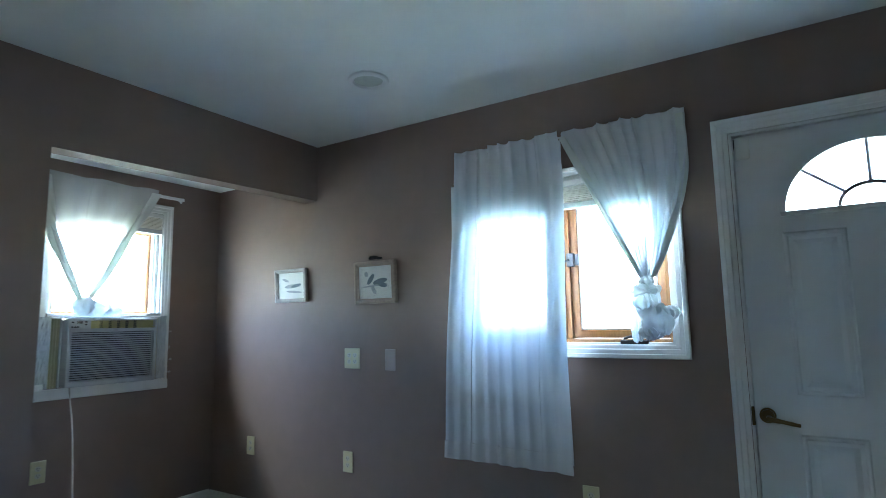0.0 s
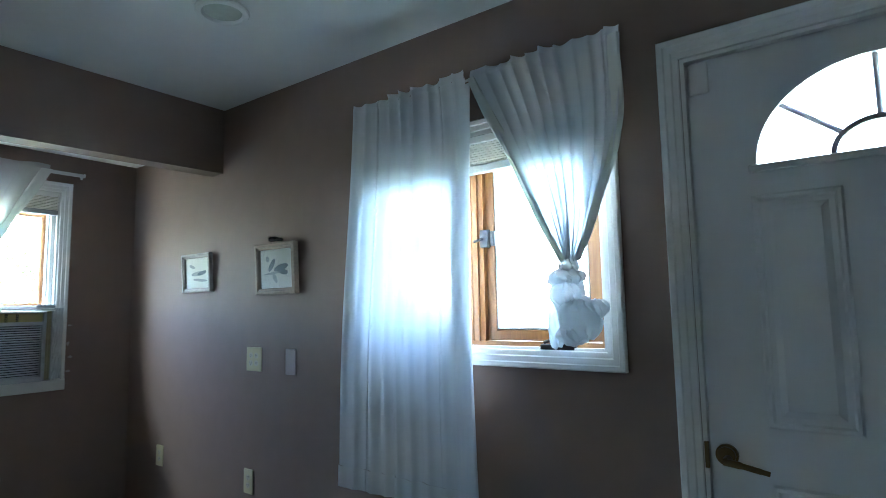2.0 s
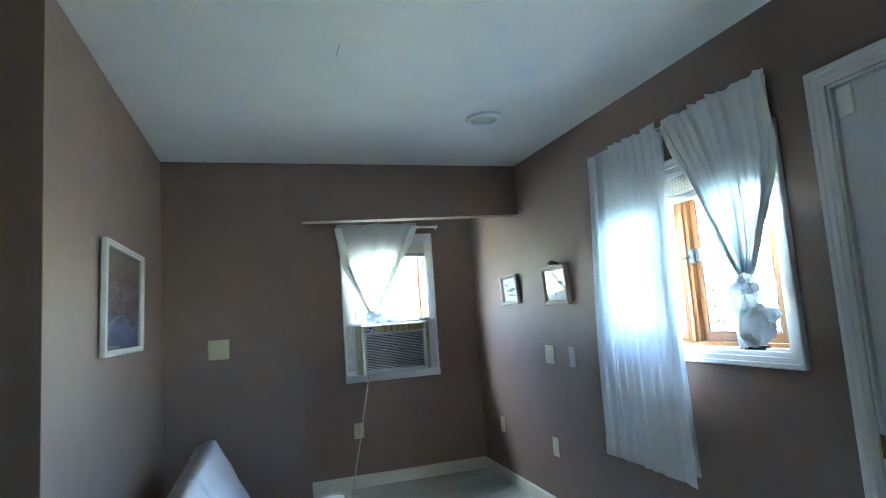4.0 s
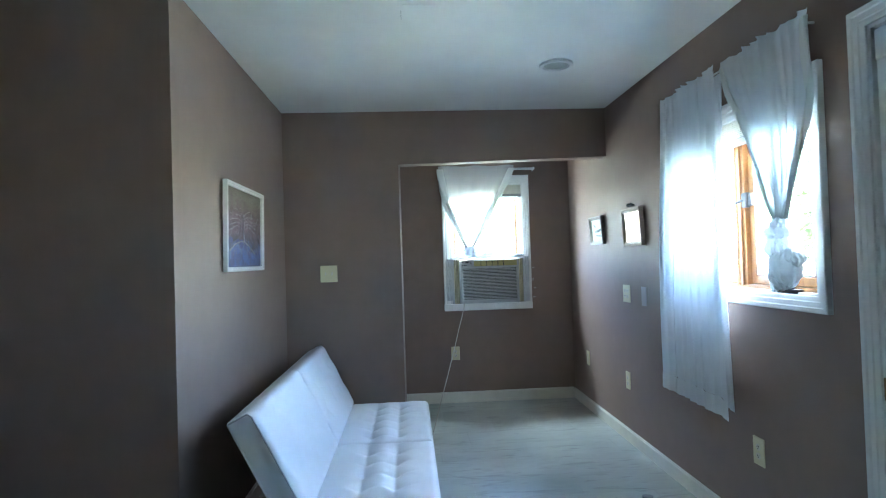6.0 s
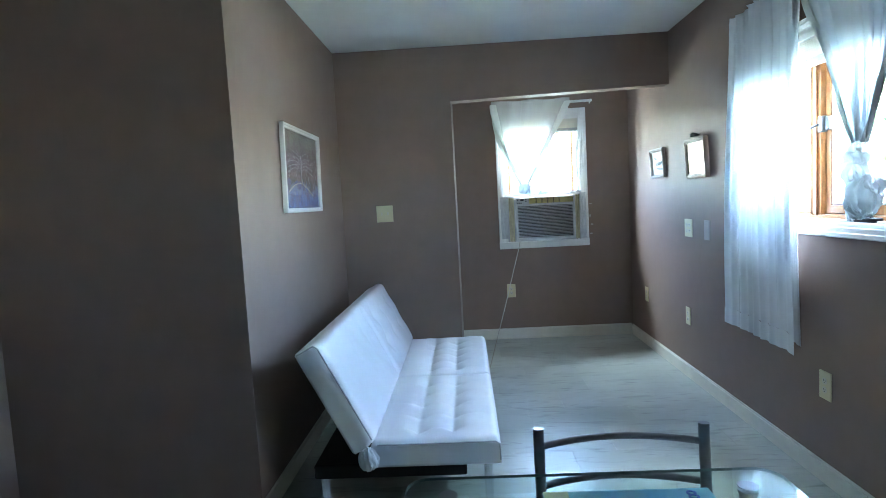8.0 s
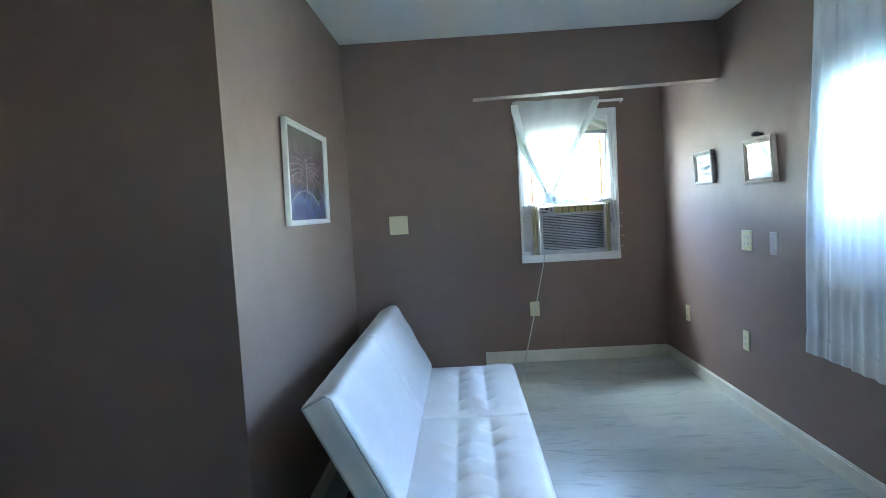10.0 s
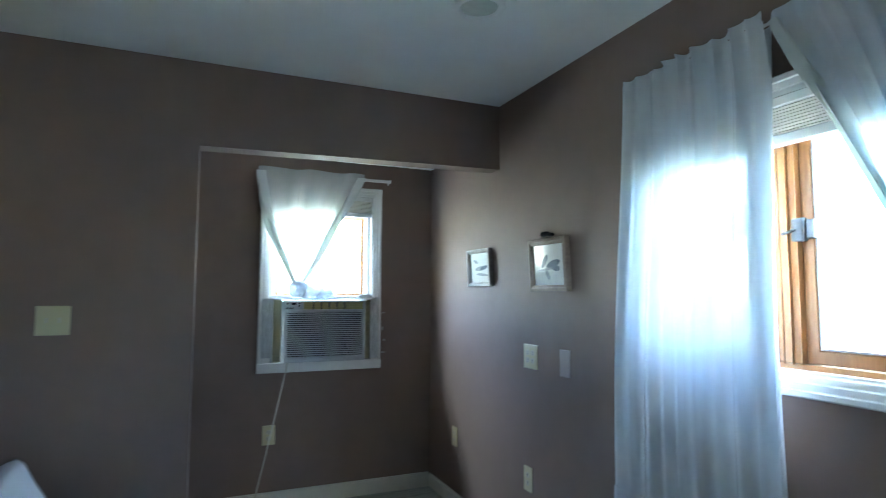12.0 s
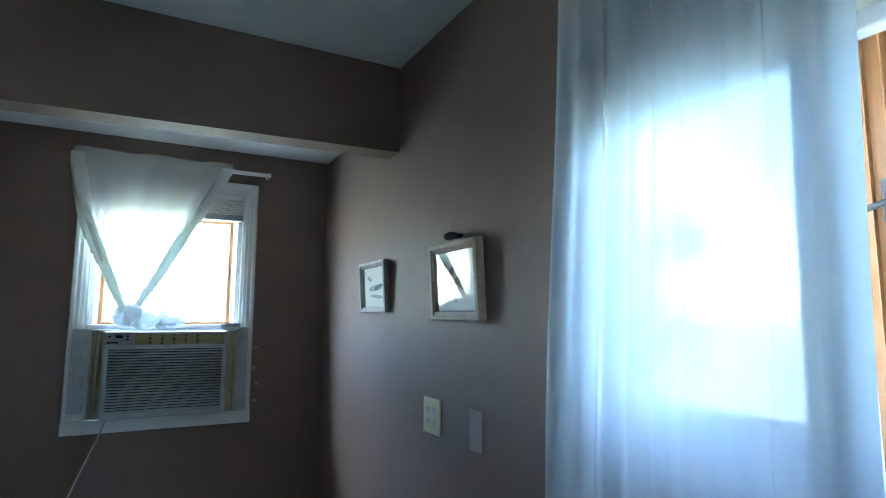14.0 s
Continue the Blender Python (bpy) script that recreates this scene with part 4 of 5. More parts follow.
# ---- pictures ----
def picture(at, u0, u1, v0, v1, depth, w, frame_mat, label, draw, glass=True, lean=0.0):
    t = thing("framed_picture", at((u0 + u1) / 2, v0, 0), label, "picture")

    def put(u, v, d):
        return at(u, v, d + lean * (v - v0))
    bm = B()
    moulding(bm, put, u0 + w, u1 - w, v0 + w, v1 - w, [(0.0, 0.004), (0.0, depth - 0.010), (0.003, depth - 0.006), (w * 0.4, depth - 0.005), (w * 0.5, depth), (w - 0.003, depth), (w, depth - 0.003), (w, 0.002)])
    part("frame", bm, frame_mat, t)
    bm = B()
    mbox(bm, put, u0 + w * 0.5, u1 - w * 0.5, v0 + w * 0.5, v1 - w * 0.5, 0.003, depth - 0.018)
    sheet = part("print", bm, M_ART if draw == "art" else M_PAPER, t, "printed sheet")
    d = depth - 0.0172
    cu, cv = (u0 + u1) / 2, (v0 + v1) / 2
    W, H = u1 - u0 - 2 * w, v1 - v0 - 2 * w

    def blob(name, mat, pts, dd3):
        bm = B()
        bm.faces.new([bm.verts.new(put(cu + x * W, cv + y * H, dd3)) for x, y in pts])
        part(name, bm, mat, sheet)

    def oval(x, y, a, b, tilt, n=18):
        c, s = math.cos(tilt), math.sin(tilt)
        return [(x + 1.15 * a * math.cos(2 * math.pi * k / n) * c - b * math.sin(2 * math.pi * k / n) * s, y + a * math.cos(2 * math.pi * k / n) * s + b * math.sin(2 * math.pi * k / n) * c) for k in range(n)]
    if draw == "bird_a":
        blob("drawn_wing", M_INK, oval(0.14, 0.02, 0.20, 0.085, 0.30), d)
        blob("drawn_body", M_INK, oval(-0.14, 0.10, 0.06, 0.19, -0.55), d + 0.0003)
        blob("drawn_branch", M_INK2, oval(-0.02, -0.10, 0.34, 0.030, 0.12), d + 0.0006)
        blob("drawn_leaf", M_INK, oval(0.22, -0.09, 0.12, 0.07, -0.3), d + 0.0009)
        blob("drawn_tail", M_INK2, oval(-0.05, -0.24, 0.05, 0.14, 0.4), d + 0.0012)
        blob("drawn_twig", M_INK2, oval(-0.27, 0.26, 0.05, 0.08, 0.2), d + 0.0015)
    elif draw == "bird_b":
        blob("drawn_body", M_INK2, oval(0.05, -0.02, 0.28, 0.075, 0.10), d)
        blob("drawn_wing", M_INK, oval(0.18, 0.0, 0.17, 0.055, 0.28), d + 0.0003)
        blob("drawn_branch", M_INK2, oval(0.10, -0.24, 0.26, 0.045, -0.12), d + 0.0006)
        blob("drawn_leaf", M_INK2, oval(-0.22, 0.22, 0.12, 0.05, -0.5), d + 0.0009)
    else:
        rnd = random.Random(5)

        def stroke(pts, r, mat=M_ARTLINE):
            bm = B()
            tube(bm, [put(cu + max(-0.49, min(0.49, px)) * W, cv + max(-0.49, min(0.49, py)) * H, d + 0.0005) for px, py in smooth_path2(pts)], r, 4)
            part("brushstroke", bm, mat, sheet)

        def smooth_path2(pts):
            return [(p.x, p.y) for p in smooth_path([(x, y, 0) for x, y in pts], 4)]
        for k in range(14):
            x, y = rnd.uniform(-0.40, 0.40), rnd.uniform(-0.44, -0.12)
            blob("blue_patch", M_ARTBLUE, oval(x, y, rnd.uniform(0.03, 0.07), rnd.uniform(0.03, 0.06), rnd.uniform(0, 3)), d + 0.0002 + 0.00002 * k)
        # pale tree with curling branches
        stroke([(0.02, -0.20), (0.05, -0.06), (0.04, 0.08), (0.06, 0.20)], 0.0052)
        for a in (-1, 1):
            for k in range(5):
                y0 = -0.02 + 0.045 * k
                L = 0.40 - 0.05 * k + rnd.uniform(-0.04, 0.04)
                stroke([(0.05, y0), (0.05 + a * L * 0.4, y0 + 0.05), (0.05 + a * L * 0.8, y0 + 0.02 * k), (0.05 + a * L, y0 - 0.03 + 0.03 * k)], 0.0022)
        stroke([(-0.30, -0.33), (-0.12, -0.22), (0.05, -0.17), (0.24, -0.20), (0.42, -0.30)], 0.0022, M_IVORY2)
        for k in range(34):
            x, y = rnd.uniform(-0.45, 0.40), rnd.uniform(-0.42, 0.24)
            r0 = rnd.uniform(0.02, 0.06)
            a0 = rnd.uniform(0, 6.28)
            stroke([(x + r0 * (1 - 0.12 * q) * math.cos(a0 + 0.9 * q), y + 1.3 * r0 * (1 - 0.12 * q) * math.sin(a0 + 0.9 * q)) for q in range(5)], 0.0014)
    if glass:
        bm = B()
        mbox(bm, put, u0 + w * 0.9, u1 - w * 0.9, v0 + w * 0.9, v1 - w * 0.9, depth - 0.0135, depth - 0.0115)
        g = part("glass", bm, M_PICGLASS, t, "clear picture glass")
        g.visible_shadow = False
    return t


picture(on_north, -2.160, -1.846, 1.379, 1.634, 0.031, 0.030, M_FRAMEW, "square bird print in a deep weathered wood frame", "bird_a", lean=0.05)
picture(on_north, -2.886, -2.590, 1.410, 1.632, 0.026, 0.024, M_FRAMEG, "small bird sketch in a grey wood frame", "bird_b", glass=False, lean=0.06)
picture(on_sofa_wall, -1.822, -1.120, 1.298, 1.757, 0.026, 0.024, M_WHITEF, "purple and blue landscape print in a white frame", "art", lean=0.02)
bm = B()
lumpy(bm, on_north(-2.006, 1.655, 0.034), (0.040, 0.020, 0.011), 3, 0.25, 40, 3)
lumpy(bm, on_north(-1.961, 1.649, 0.038), (0.023, 0.016, 0.008), 8, 0.25, 40, 3)
lumpy(bm, on_north(-2.021, 1.651, 0.038), (0.017, 0.014, 0.008), 12, 0.2, 40, 3)
tagged(part("figurine", bm, M_BLACK, smooth=True), "small black figurine lying on top of the picture frame", "figurine")

# ---- ceiling fittings ----
lamp = thing("ceiling_light", (-1.535, 1.930, HC), "round flush white ceiling fitting, switched off", "ceiling light")


def on_ceiling(u, v, d):
    return (u, v, HC - d)


bm = B()
prof = [(0.098, 0.0), (0.099, 0.008), (0.094, 0.014), (0.078, 0.016), (0.071, 0.009), (0.069, 0.003)]
rings = [[bm.verts.new(on_ceiling(-1.535 + r * math.cos(2 * math.pi * k / 40), 1.930 + r * math.sin(2 * math.pi * k / 40), d)) for k in range(40)] for r, d in prof]
for a, b in zip(rings, rings[1:]):
    for k in range(40):
        bm.faces.new((a[k], a[(k + 1) % 40], b[(k + 1) % 40], b[k]))
part("trim_ring", bm, M_CEIL, lamp, "white trim ring", True)
bm = B()
disc(bm, on_ceiling, -1.535, 1.930, 0.072, 0.001, 0.006, 40)
part("lens", bm, material("frosted_lens", (0.50, 0.54, 0.49), 0.35, noise_scale=40, amount=0.15), lamp, "greenish frosted lens")
patch = thing("ceiling_vent", (-0.83, 1.10, HC), "small square white ceiling vent cover, slightly ajar", "ceiling vent")
bm = B()
box(bm, (-0.90, 1.04, HC - 0.003), (-0.75, 1.19, HC - 0.0005), 0.001)
part("cover", bm, M_CEIL, patch)
bm = B()
box(bm, (-0.895, 1.035, HC - 0.0065), (-0.81, 1.038, HC - 0.0005))
part("slot", bm, M_RAIL, patch, "dark open slot")

# ---- sofa bed ----
sofa = thing("sofa_bed", (-1.38, 0.75, 0), "white tufted faux leather sofa bed with chrome legs", "sofa")


def cushion(L, W, T, nx, ny, r, tufts, depth, seed):
    """A padded slab, centred, its face up: rounded edges, buttons pulled in at tufts."""
    bm = B()
    rnd = random.Random(seed)
    top = []
    for j in range(ny + 1):
        row = []
        for i in range(nx + 1):
            x, y = L * (i / nx - 0.5), W * (j / ny - 0.5)
            e = min(L / 2 - abs(x), W / 2 - abs(y))
            ex, ey = min(L / 2 - abs(x), r), min(W / 2 - abs(y), r)
            z = T / 2
            z -= (r - math.sqrt(max(0, r * r - (r - ex) ** 2))) + (r - math.sqrt(max(0, r * r - (r - ey) ** 2)))
            z = max(z, T / 2 - r * 1.3)
            for tx, ty in tufts:
                q = ((x - tx) / 0.050) ** 2 + ((y - ty) / 0.042) ** 2
                if q < 9:
                    z -= depth * math.exp(-q)
                if abs(y - ty) < 0.036:
                    z -= depth * 0.20 * math.exp(-((y - ty) / 0.012) ** 2) * math.exp(-((x - tx) / 0.10) ** 2)
                if abs(x - tx) < 0.04:
                    z -= depth * 0.30 * math.exp(-((x - tx) / 0.013) ** 2) * math.exp(-((y - ty) / 0.085) ** 2)
            z += 0.0055 * noise.noise(Vector((x * 7 + seed, y * 9, 0))) + 0.0016 * noise.noise(Vector((x * 22, y * 26 + seed, 3)))
            row.append(bm.verts.new((x, y, z)))
        top.append(row)
    for a, b in zip(top, top[1:]):
        for i in range(nx):
            bm.faces.new((a[i], a[i + 1], b[i + 1], b[i]))
    edge = [top[0][i] for i in range(nx)] + [top[j][nx] for j in range(ny)] + [top[ny][i] for i in range(nx, 0, -1)] + [top[j][0] for j in range(ny, 0, -1)]
    prev = edge
    for zz, inset in ((0.0, -0.003), (-T / 2 + 0.012, 0.0), (-T / 2, 0.010)):
        cur2 = []
        for v in edge:
            x, y = v.co.x, v.co.y
            wob = 0.002 * noise.noise(Vector((x * 12, y * 12, zz * 20 + seed)))
            cur2.append(bm.verts.new((x - math.copysign(inset, x) * (abs(x) > L / 2 - 1e-4) + wob, y - math.copysign(inset, y) * (abs(y) > W / 2 - 1e-4) + wob, zz)))
        for k in range(len(edge)):
            bm.faces.new((prev[k], prev[(k + 1) % len(edge)], cur2[(k + 1) % len(edge)], cur2[k]))
        prev = cur2
    bm.faces.new(prev)
    return bm


SX0, SX1 = -2.250, -0.500
HALF = (SX1 - SX0) / 2
SEAT_Y0, SEAT_Y1, SEAT_Z, SEAT_T = 0.612, 1.143, 0.300, 0.116
for h in range(2):
    cx = SX0 + HALF * (h + 0.5)
    tf = [(-0.30 + 0.15 * i, -0.08 + 0.15 * j) for i in range(5) for j in range(2)]
    bm = cushion(HALF - 0.004, SEAT_Y1 - SEAT_Y0, SEAT_T, 96, 64, 0.028, tf, 0.022, 3 + h)
    bmesh.ops.transform(bm, matrix=pose(cx, (SEAT_Y0 + SEAT_Y1) / 2, SEAT_Z), verts=bm.verts[:])
    seat = part("seat", bm, M_LEATHER, sofa, smooth=True)
# backrest slab leans back from the hinge
BT, BL = 0.122, 0.478
lean = 27.0
base = Vector((0, 0.648, 0.355))
upv = Vector((0, -math.sin(radians(lean)), math.cos(radians(lean))))
outv = Vector((0, math.cos(radians(lean)), math.sin(radians(lean))))
for h in range(2):
    cx = SX0 + HALF * (h + 0.5)
    tf = [(-0.26 + 0.26 * i, -0.06 + 0.17 * j) for i in range(3) for j in range(2)] if h == 0 else [(-0.22 + 0.26 * i, 0.10) for i in range(2)]
    bm = cushion(HALF - 0.004, BL, BT, 96, 64, 0.042, tf, 0.010 if h == 0 else 0.004, 9 + h)
    c = base + upv * (BL / 2) - outv * (BT / 2)
    m = Matrix(((1, 0, 0, cx), (0, upv.y, outv.y, c.y), (0, upv.z, outv.z, c.z), (0, 0, 0, 1)))
    bmesh.ops.transform(bm, matrix=m, verts=bm.verts[:])
    part("backrest", bm, M_LEATHER, sofa, smooth=True)


def piping(points, r=0.0035):
    bm = B()
    tube(bm, points, r, 6)
    part("piping", bm, M_SEAM, sofa, "grey piped seam", True)


for x in (SX0 + 0.001, SX1 - 0.001):
    zt = SEAT_Z + SEAT_T / 2 - 0.018
    piping([(x, SEAT_Y0 + 0.03, zt), (x, SEAT_Y1 - 0.02, zt), (x, SEAT_Y1 - 0.004, zt - 0.01), (x, SEAT_Y1 - 0.003, SEAT_Z - SEAT_T / 2 + 0.02)])
    a, b = base - outv * 0.020 + upv * 0.02, base + upv * (BL - 0.025) - outv * 0.020
    piping([(x, a.y, a.z), (x, b.y, b.z), *[(x, (b + upv * 0.018 - outv * k).y, (b + upv * 0.018 - outv * k).z) for k in (0.01, 0.09)]])
bm = B()
for k, x in enumerate((SX1 - 0.004,)):
    lumpy(bm, (x, 0.605, 0.285), (0.030, 0.042, 0.046), 4, 0.25, 26, creases=0.09)
part("hinge_cover", bm, M_LEATHER, sofa, "gathered leather hinge cover", True)
bm = B()
lumpy(bm, (SX0 + 0.02, 0.605, 0.295), (0.030, 0.034, 0.040), 6, 0.25, 26)
part("hinge_cover", bm, M_LEATHER, sofa, "gathered leather hinge cover", True)
bm = B()
box(bm, (SX0 + 0.06, 0.36, 0.178), (SX1 - 0.05, 1.00, 0.240), 0.006)
part("base_frame", bm, M_BLACK, sofa, "black fabric underside")
for x in (SX0 + 0.10, SX1 - 0.070):
    for y in (0.40, 1.090):
        bm = B()
        tube(bm, [(x, y, 0.0), (x, y, 0.012), (x, y, 0.180 if y < 1 else 0.242)], [0.020, 0.017, 0.019], 18)
        part("leg", bm, M_CHROME, sofa, "chrome tube leg", True)

# ---- dining table and chair ----
tab = thing("dining_table", (0.89, 1.27, 0), "clear glass dining table with steel legs", "table")
TX0, TX1, TY0, TY1, TZ, TT = 0.585, 1.20, 0.900, 1.640, 0.734, 0.006


def rounded_rect(x0, x1, y0, y1, r, n=6):
    out = []
    for cx, cy, a0 in ((x1 - r, y1 - r, 0), (x0 + r, y1 - r, 90), (x0 + r, y0 + r, 180), (x1 - r, y0 + r, 270)):
        for k in range(n + 1):
            a = radians(a0 + 90 * k / n)
            out.append((cx + r * math.cos(a), cy + r * math.sin(a)))
    return out


rr = rounded_rect(TX0, TX1, TY0, TY1, 0.045)
bm = B()
bm.faces.new([bm.verts.new((x, y, TZ + TT)) for x, y in rr])
bm.faces.new([bm.verts.new((x, y, TZ)) for x, y in rr])
top = part("glass_top", bm, M_TABLEGLASS, tab, "clear glass sheet")
bm = B()
a = [bm.verts.new((x, y, TZ)) for x, y in rr]
b = [bm.verts.new((x, y, TZ + TT)) for x, y in rr]
for k in range(len(rr)):
    bm.faces.new((a[k], a[(k + 1) % len(rr)], b[(k + 1) % len(rr)], b[k]))
part("glass_rim", bm, M_GEDGE, top, "greenish polished glass edge")
for x in (TX0 + 0.075, TX1 - 0.075):
    for y in (TY0 + 0.085, TY1 - 0.085):
        bm = B()
        tube(bm, [(x, y, 0.0), (x, y, 0.006), (x, y, 0.012), (x, y, TZ - 0.010), (x, y, TZ - 0.006), (x, y, TZ - 0.001)], [0.028, 0.028, 0.016, 0.016, 0.018, 0.018], 20)
        leg = part("leg", bm, M_STEEL, tab, "satin steel leg", True)
        bm = B()
        tube(bm, [(x, y, TZ + TT + 0.0002), (x, y, TZ + TT + 0.0015)], 0.019, 22)
        part("cap", bm, M_STEEL, leg, "round steel cap")
bm = B()
for y in (TY0 + 0.085, TY1 - 0.085):
    tube(bm, [(TX0 + 0.075, y, TZ - 0.05), (TX1 - 0.075, y, TZ - 0.05)], 0.011, 10)
for x in (TX0 + 0.075, TX1 - 0.075):
    tube(bm, [(x, TY0 + 0.085, TZ - 0.05), (x, TY1 - 0.085, TZ - 0.05)], 0.011, 10)
part("apron_rail", bm, M_STEEL, tab, "steel rails under the glass")

chair = thing("dining_chair", (0.73, 1.341, 0), "steel tube dining chair pushed under the glass table", "chair")
CXB, CY0, CY1, CZ = 0.540, 1.177, 1.523, 0.818
for y in (CY0, CY1):
    bm = B()
    tube(bm, smooth_path([(CXB - 0.06, y, 0.0), (CXB - 0.02, y, 0.22), (CXB + 0.012, y, 0.45), (CXB + 0.010, y, 0.66), (CXB, y, CZ)], 5), 0.0115, 14)
    part("back_post", bm, M_STEEL, chair, smooth=True)
    bm = B()
    tube(bm, [(CXB + 0.37, y, 0.0), (CXB + 0.35, y, 0.45)], 0.011, 12)
    part("leg", bm, M_STEEL, chair, smooth=True)
for z, r in ((CZ - 0.040, 0.0075), (CZ - 0.128, 0.0075), (CZ - 0.22, 0.0075)):
    bm = B()
    tube(bm, [(CXB - 0.035 * (1 - ((k - 8) / 8) ** 2) + 0.002, lerp(CY0, CY1, k / 16), z + 0.004 * (1 - ((k - 8) / 8) ** 2)) for k in range(17)], r, 10)
    part("back_rail", bm, M_STEEL, chair, smooth=True)
bm = cushion(0.38, 0.385, 0.05, 20, 20, 0.018, [], 0, 4)
bmesh.ops.transform(bm, matrix=pose(CXB + 0.205, (CY0 + CY1) / 2, 0.468), verts=bm.verts[:])
part("seat", bm, M_LEATHER, chair, "padded white seat", True)
bm = B()
for a, b in (((CXB + 0.012, CY0, 0.44), (CXB + 0.35, CY0, 0.44)), ((CXB + 0.012, CY1, 0.44), (CXB + 0.35, CY1, 0.44)), ((CXB + 0.35, CY0, 0.44), (CXB + 0.35, CY1, 0.44))):
    tube(bm, [a, b], 0.010, 10)
part("seat_frame", bm, M_STEEL, chair)

mag = thing("booklet", (0.78, 1.32, TZ + TT), "blue printed booklet lying on the glass table", "booklet")
bm = B()
box(bm, (0.672, 1.165, TZ + TT + 0.0005), (0.90, 1.475, TZ + TT + 0.007), 0.001)
part("cover", bm, M_BLUE, mag)
bm = B()
box(bm, (0.673, 1.166, TZ + TT + 0.0075), (0.707, 1.212, TZ + TT + 0.0082))
part("printed_patch", bm, material("olive_ink", (0.35, 0.40, 0.20), 0.4), mag)
txt = bpy.data.curves.new("numeral", "FONT")
txt.body = "8"
txt.size = 0.045
txt.extrude = 0.0006
txt.materials.append(material("navy_ink", (0.02, 0.10, 0.35), 0.4))
num = new("numeral", txt)
num.parent = mag
num.matrix_parent_inverse = Matrix.Translation(-Vector(mag.location))
num.matrix_basis = pose(0.715, 1.425, TZ + TT + 0.0085, 0, 0, 90)

# ---- outdoors ----
M_GRASS = material("gravel_and_weeds", (0.38, 0.37, 0.34), 0.9, noise_scale=2.5, amount=0.5, second=(0.20, 0.26, 0.13), bump=0.5, bump_scale=30)
M_LEAF = material("leaves", (0.075, 0.13, 0.035), 0.5, noise_scale=3, amount=0.4, rnd=0.3)
M_BARK = material("bark", (0.10, 0.075, 0.055), 0.9, noise_scale=12, amount=0.4, bump=0.6, bump_scale=30)
M_SIDING = material("pale_siding", (0.72, 0.70, 0.64), 0.7, noise_scale=3, amount=0.1)
M_ROOF = material("grey_shingles", (0.16, 0.155, 0.15), 0.9, noise_scale=10, amount=0.3)
M_FENCE = material("weathered_fence", (0.42, 0.40, 0.36), 0.8, noise_scale=10, amount=0.3, stretch=(1, 6, 1))
GZ = -0.55
bm = B()
box(bm, (-900, -900, GZ - 0.2), (900, 900, GZ))
tagged(part("ground", bm, M_GRASS), "sunlit pale gravel yard with patches of weeds", "ground", kind="structure")
bm = B()
box(bm, (XW - TH - 0.0, YB - TH, GZ), (XE + TH, YN + TH, -0.1))
tagged(part("foundation", bm, M_SIDING), "pale house foundation", "foundation", kind="structure")
bm = B()
box(bm, (XW - TH - 0.05, YB - TH - 0.05, HC + 0.1), (XE + TH + 0.05, YN + TH + 0.05, HC + 0.25))
tagged(part("roof", bm, M_ROOF), "grey flat roof deck of the house", "roof", kind="structure")


def tree(x, y, h, r, seed, n=2600):
    rnd = random.Random(seed)
    t = thing("tree", (x, y, GZ), "leafy green tree in bright sun outside the window", "tree", "garden trees")
    bm = B()
    trunk = smooth_path([(x, y, GZ - 0.05), (x + 0.05, y + 0.04, GZ + h * 0.25), (x - 0.06, y, GZ + h * 0.5), (x, y + 0.05, GZ + h * 0.85)], 4)
    tube(bm, trunk, [lerp(0.13, 0.02, k / (len(trunk) - 1)) * h / 4 for k in range(len(trunk))], 9)
    tips = []
    for k in range(14):
        a = k * 2.4 + rnd.uniform(-.3, .3)
        z0 = GZ + h * rnd.uniform(0.3, 0.75)
        L = r * rnd.uniform(0.5, 1.0)
        e = Vector((x + L * math.cos(a), y + L * math.sin(a), z0 + L * rnd.uniform(0.2, 0.8)))
        tube(bm, [(x, y, z0), ((x + e.x) / 2, (y + e.y) / 2, (z0 + e.z) / 2 + 0.08), e], [0.03, 0.02, 0.008], 6)
        tips.append(e)
        tips.append((e + Vector((x, y, z0))) / 2)
    part("trunk", bm, M_BARK, t, smooth=True)
    verts, faces = [], []
    for k in range(n):
        c = rnd.choice(tips)
        p = c + Vector((rnd.gauss(0, 1), rnd.gauss(0, 1), rnd.gauss(0, 0.8))) * r * 0.20
        d = Vector((rnd.uniform(-1, 1), rnd.uniform(-1, 1), rnd.uniform(-0.6, 0.6))).normalized()
        s = d.orthogonal().normalized()
        l, w = rnd.uniform(0.06, 0.12), rnd.uniform(0.03, 0.05)
        i = len(verts)
        verts += [p, p + d * l * 0.5 + s * w, p + d * l, p + d * l * 0.5 - s * w]
        faces.append((i, i + 1, i + 2, i + 3))
    me = bpy.data.meshes.new("crown")
    me.from_pydata(verts, [], faces)
    me.materials.append(M_LEAF)
    c = new("crown", me)
    c.parent = t
    c.matrix_parent_inverse = Matrix.Translation(-Vector(t.location))
    return t


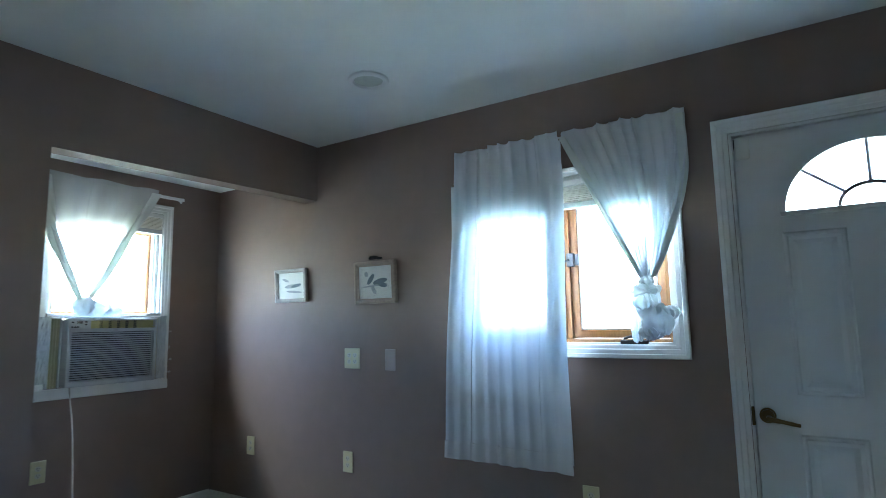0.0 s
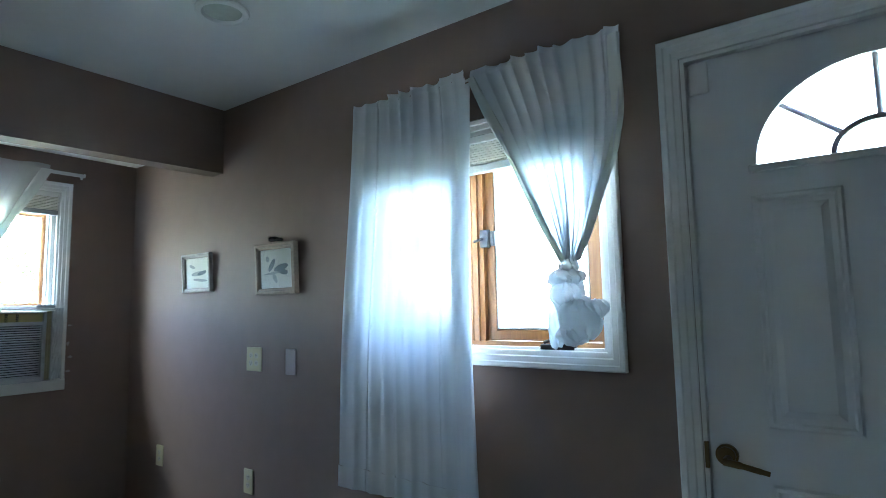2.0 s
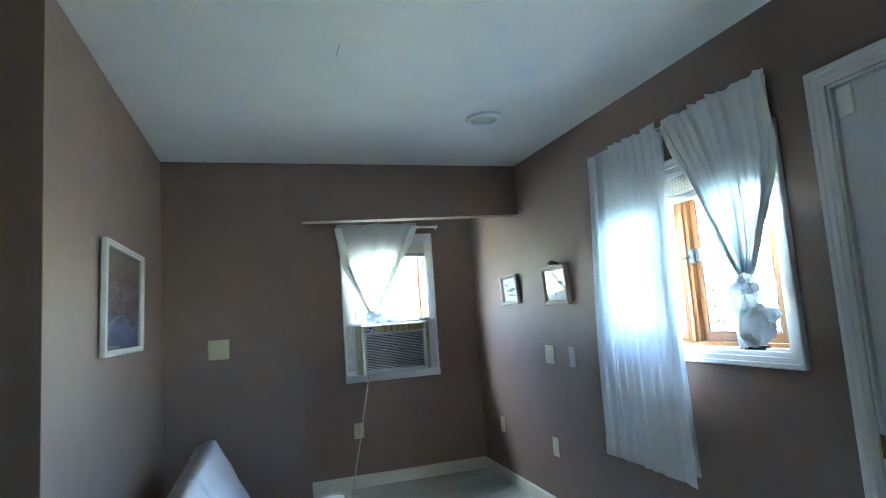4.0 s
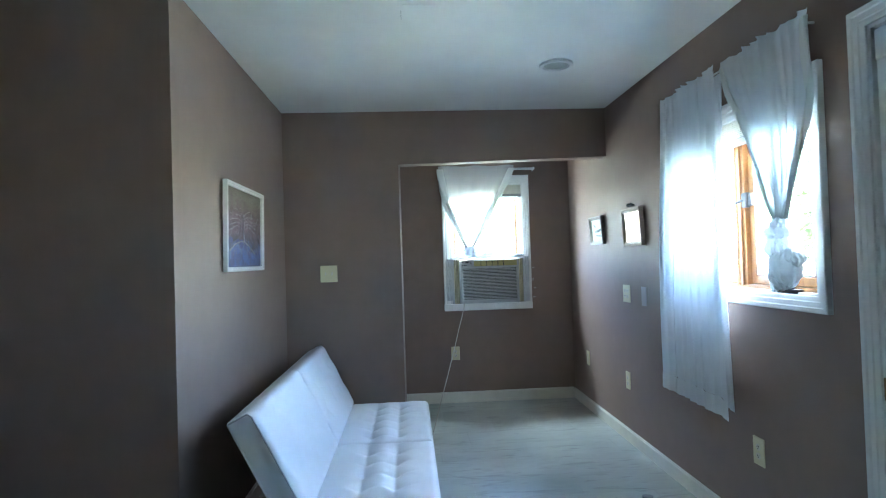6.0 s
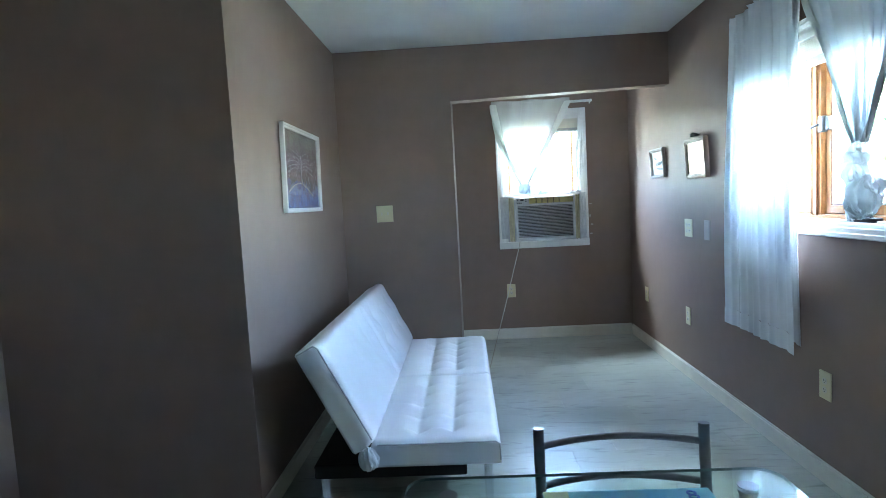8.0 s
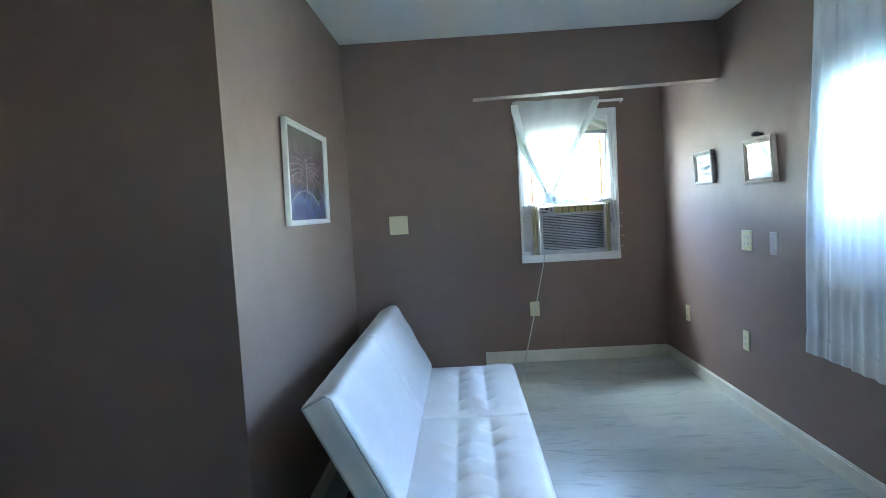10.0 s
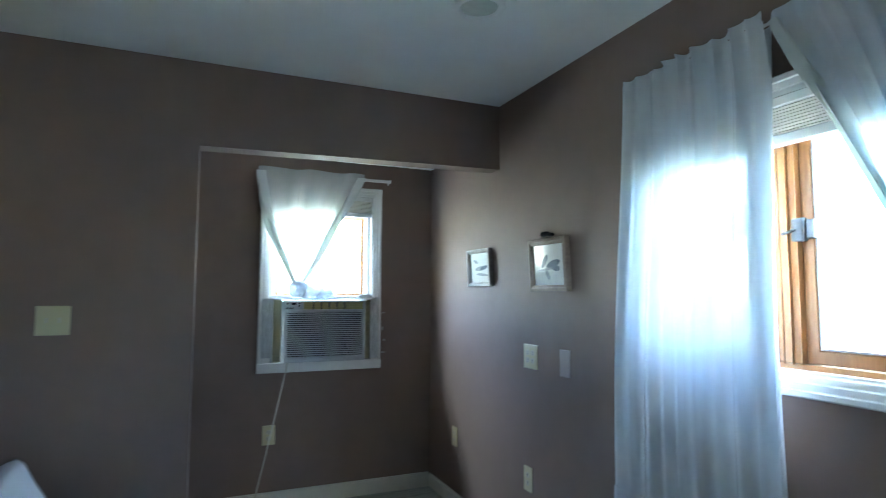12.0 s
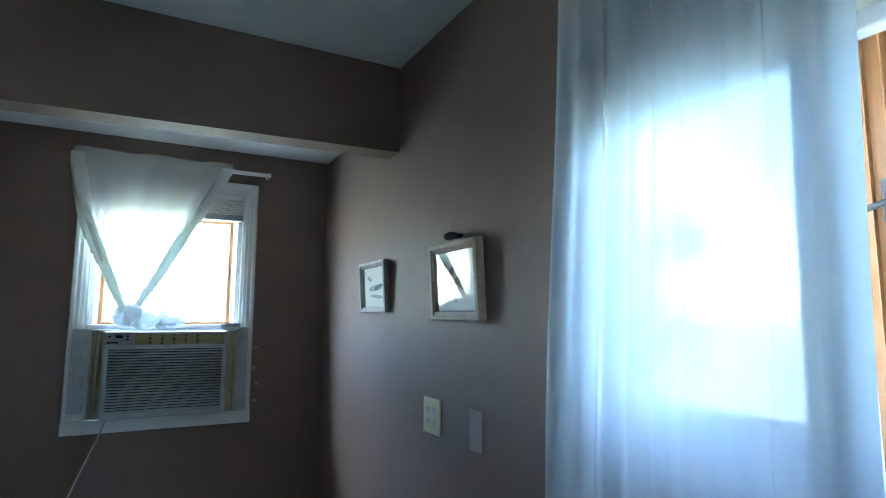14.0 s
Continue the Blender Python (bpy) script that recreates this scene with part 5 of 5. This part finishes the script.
tree(-5.7, 6.7, 3.6, 1.3, 1, 4200)
tree(-11.5, 10.5, 5.0, 1.9, 2)
tree(-16.0, 6.0, 4.2, 1.8, 4)
tree(-19.0, 1.0, 4.4, 1.9, 5)
fence = thing("fence", (-12.0, 1.5, GZ), "weathered two-rail wooden fence across the yard", "fence")
for k in range(8):
    bm = B()
    y = -5 + k * 2.0
    box(bm, (-12.06, y - 0.05, GZ), (-11.94, y + 0.05, 1.15), 0.01)
    part("post", bm, M_FENCE, fence)
for z in (0.55, 0.98):
    bm = B()
    box(bm, (-12.02, -5, z - 0.05), (-11.98, 9, z + 0.05), 0.006)
    part("rail", bm, M_FENCE, fence)

# ---- floor planks ----
bm = B()
box(bm, (XW, YB, -0.08), (XE, YN, -0.004))
floor = tagged(part("floor", bm, M_GAP), "whitewashed grey vinyl plank floor with faint streaks", "floor", kind="structure")
PL, PW, PG = 0.61, 0.305, 0.0003
bm = B()
box(bm, (-PW / 2 + PG, -PL / 2 + PG, -0.004), (PW / 2 - PG, PL / 2 - PG, 0.0), 0.0003)
plank0 = bpy.data.meshes.new("plank")
bm.to_mesh(plank0)
bm.free()
plank0.materials.append(M_FLOOR)
nx = int((XE - XW) / PW) + 1
cut = {}
for i in range(nx):
    off = (i * 0.37) % 1.0 * PL
    y = YB - off
    while y < YN - 0.01:
        x0, x1 = XW + i * PW, min(XW + (i + 1) * PW, XE)
        y0, y1 = max(y, YB), min(y + PL, YN)
        y += PL
        if y1 - y0 < 0.02 or x1 - x0 < 0.02:
            continue
        if x0 < XB and y1 < YJ:
            continue
        if x1 < XC and y1 < YS:
            continue
        if abs(y1 - y0 - PL) < 1e-4 and abs(x1 - x0 - PW) < 1e-4:
            me = plank0
        else:
            key = (round(x1 - x0, 3), round(y1 - y0, 3))
            if key not in cut:
                bm = B()
                box(bm, (-key[0] / 2 + PG, -key[1] / 2 + PG, -0.004), (key[0] / 2 - PG, key[1] / 2 - PG, 0.0), 0.0003)
                cut[key] = bpy.data.meshes.new("plank")
                bm.to_mesh(cut[key])
                bm.free()
                cut[key].materials.append(M_FLOOR)
            me = cut[key]
        o = new("plank", me)
        o.parent = floor
        o.location = ((x0 + x1) / 2, (y0 + y1) / 2, 0)
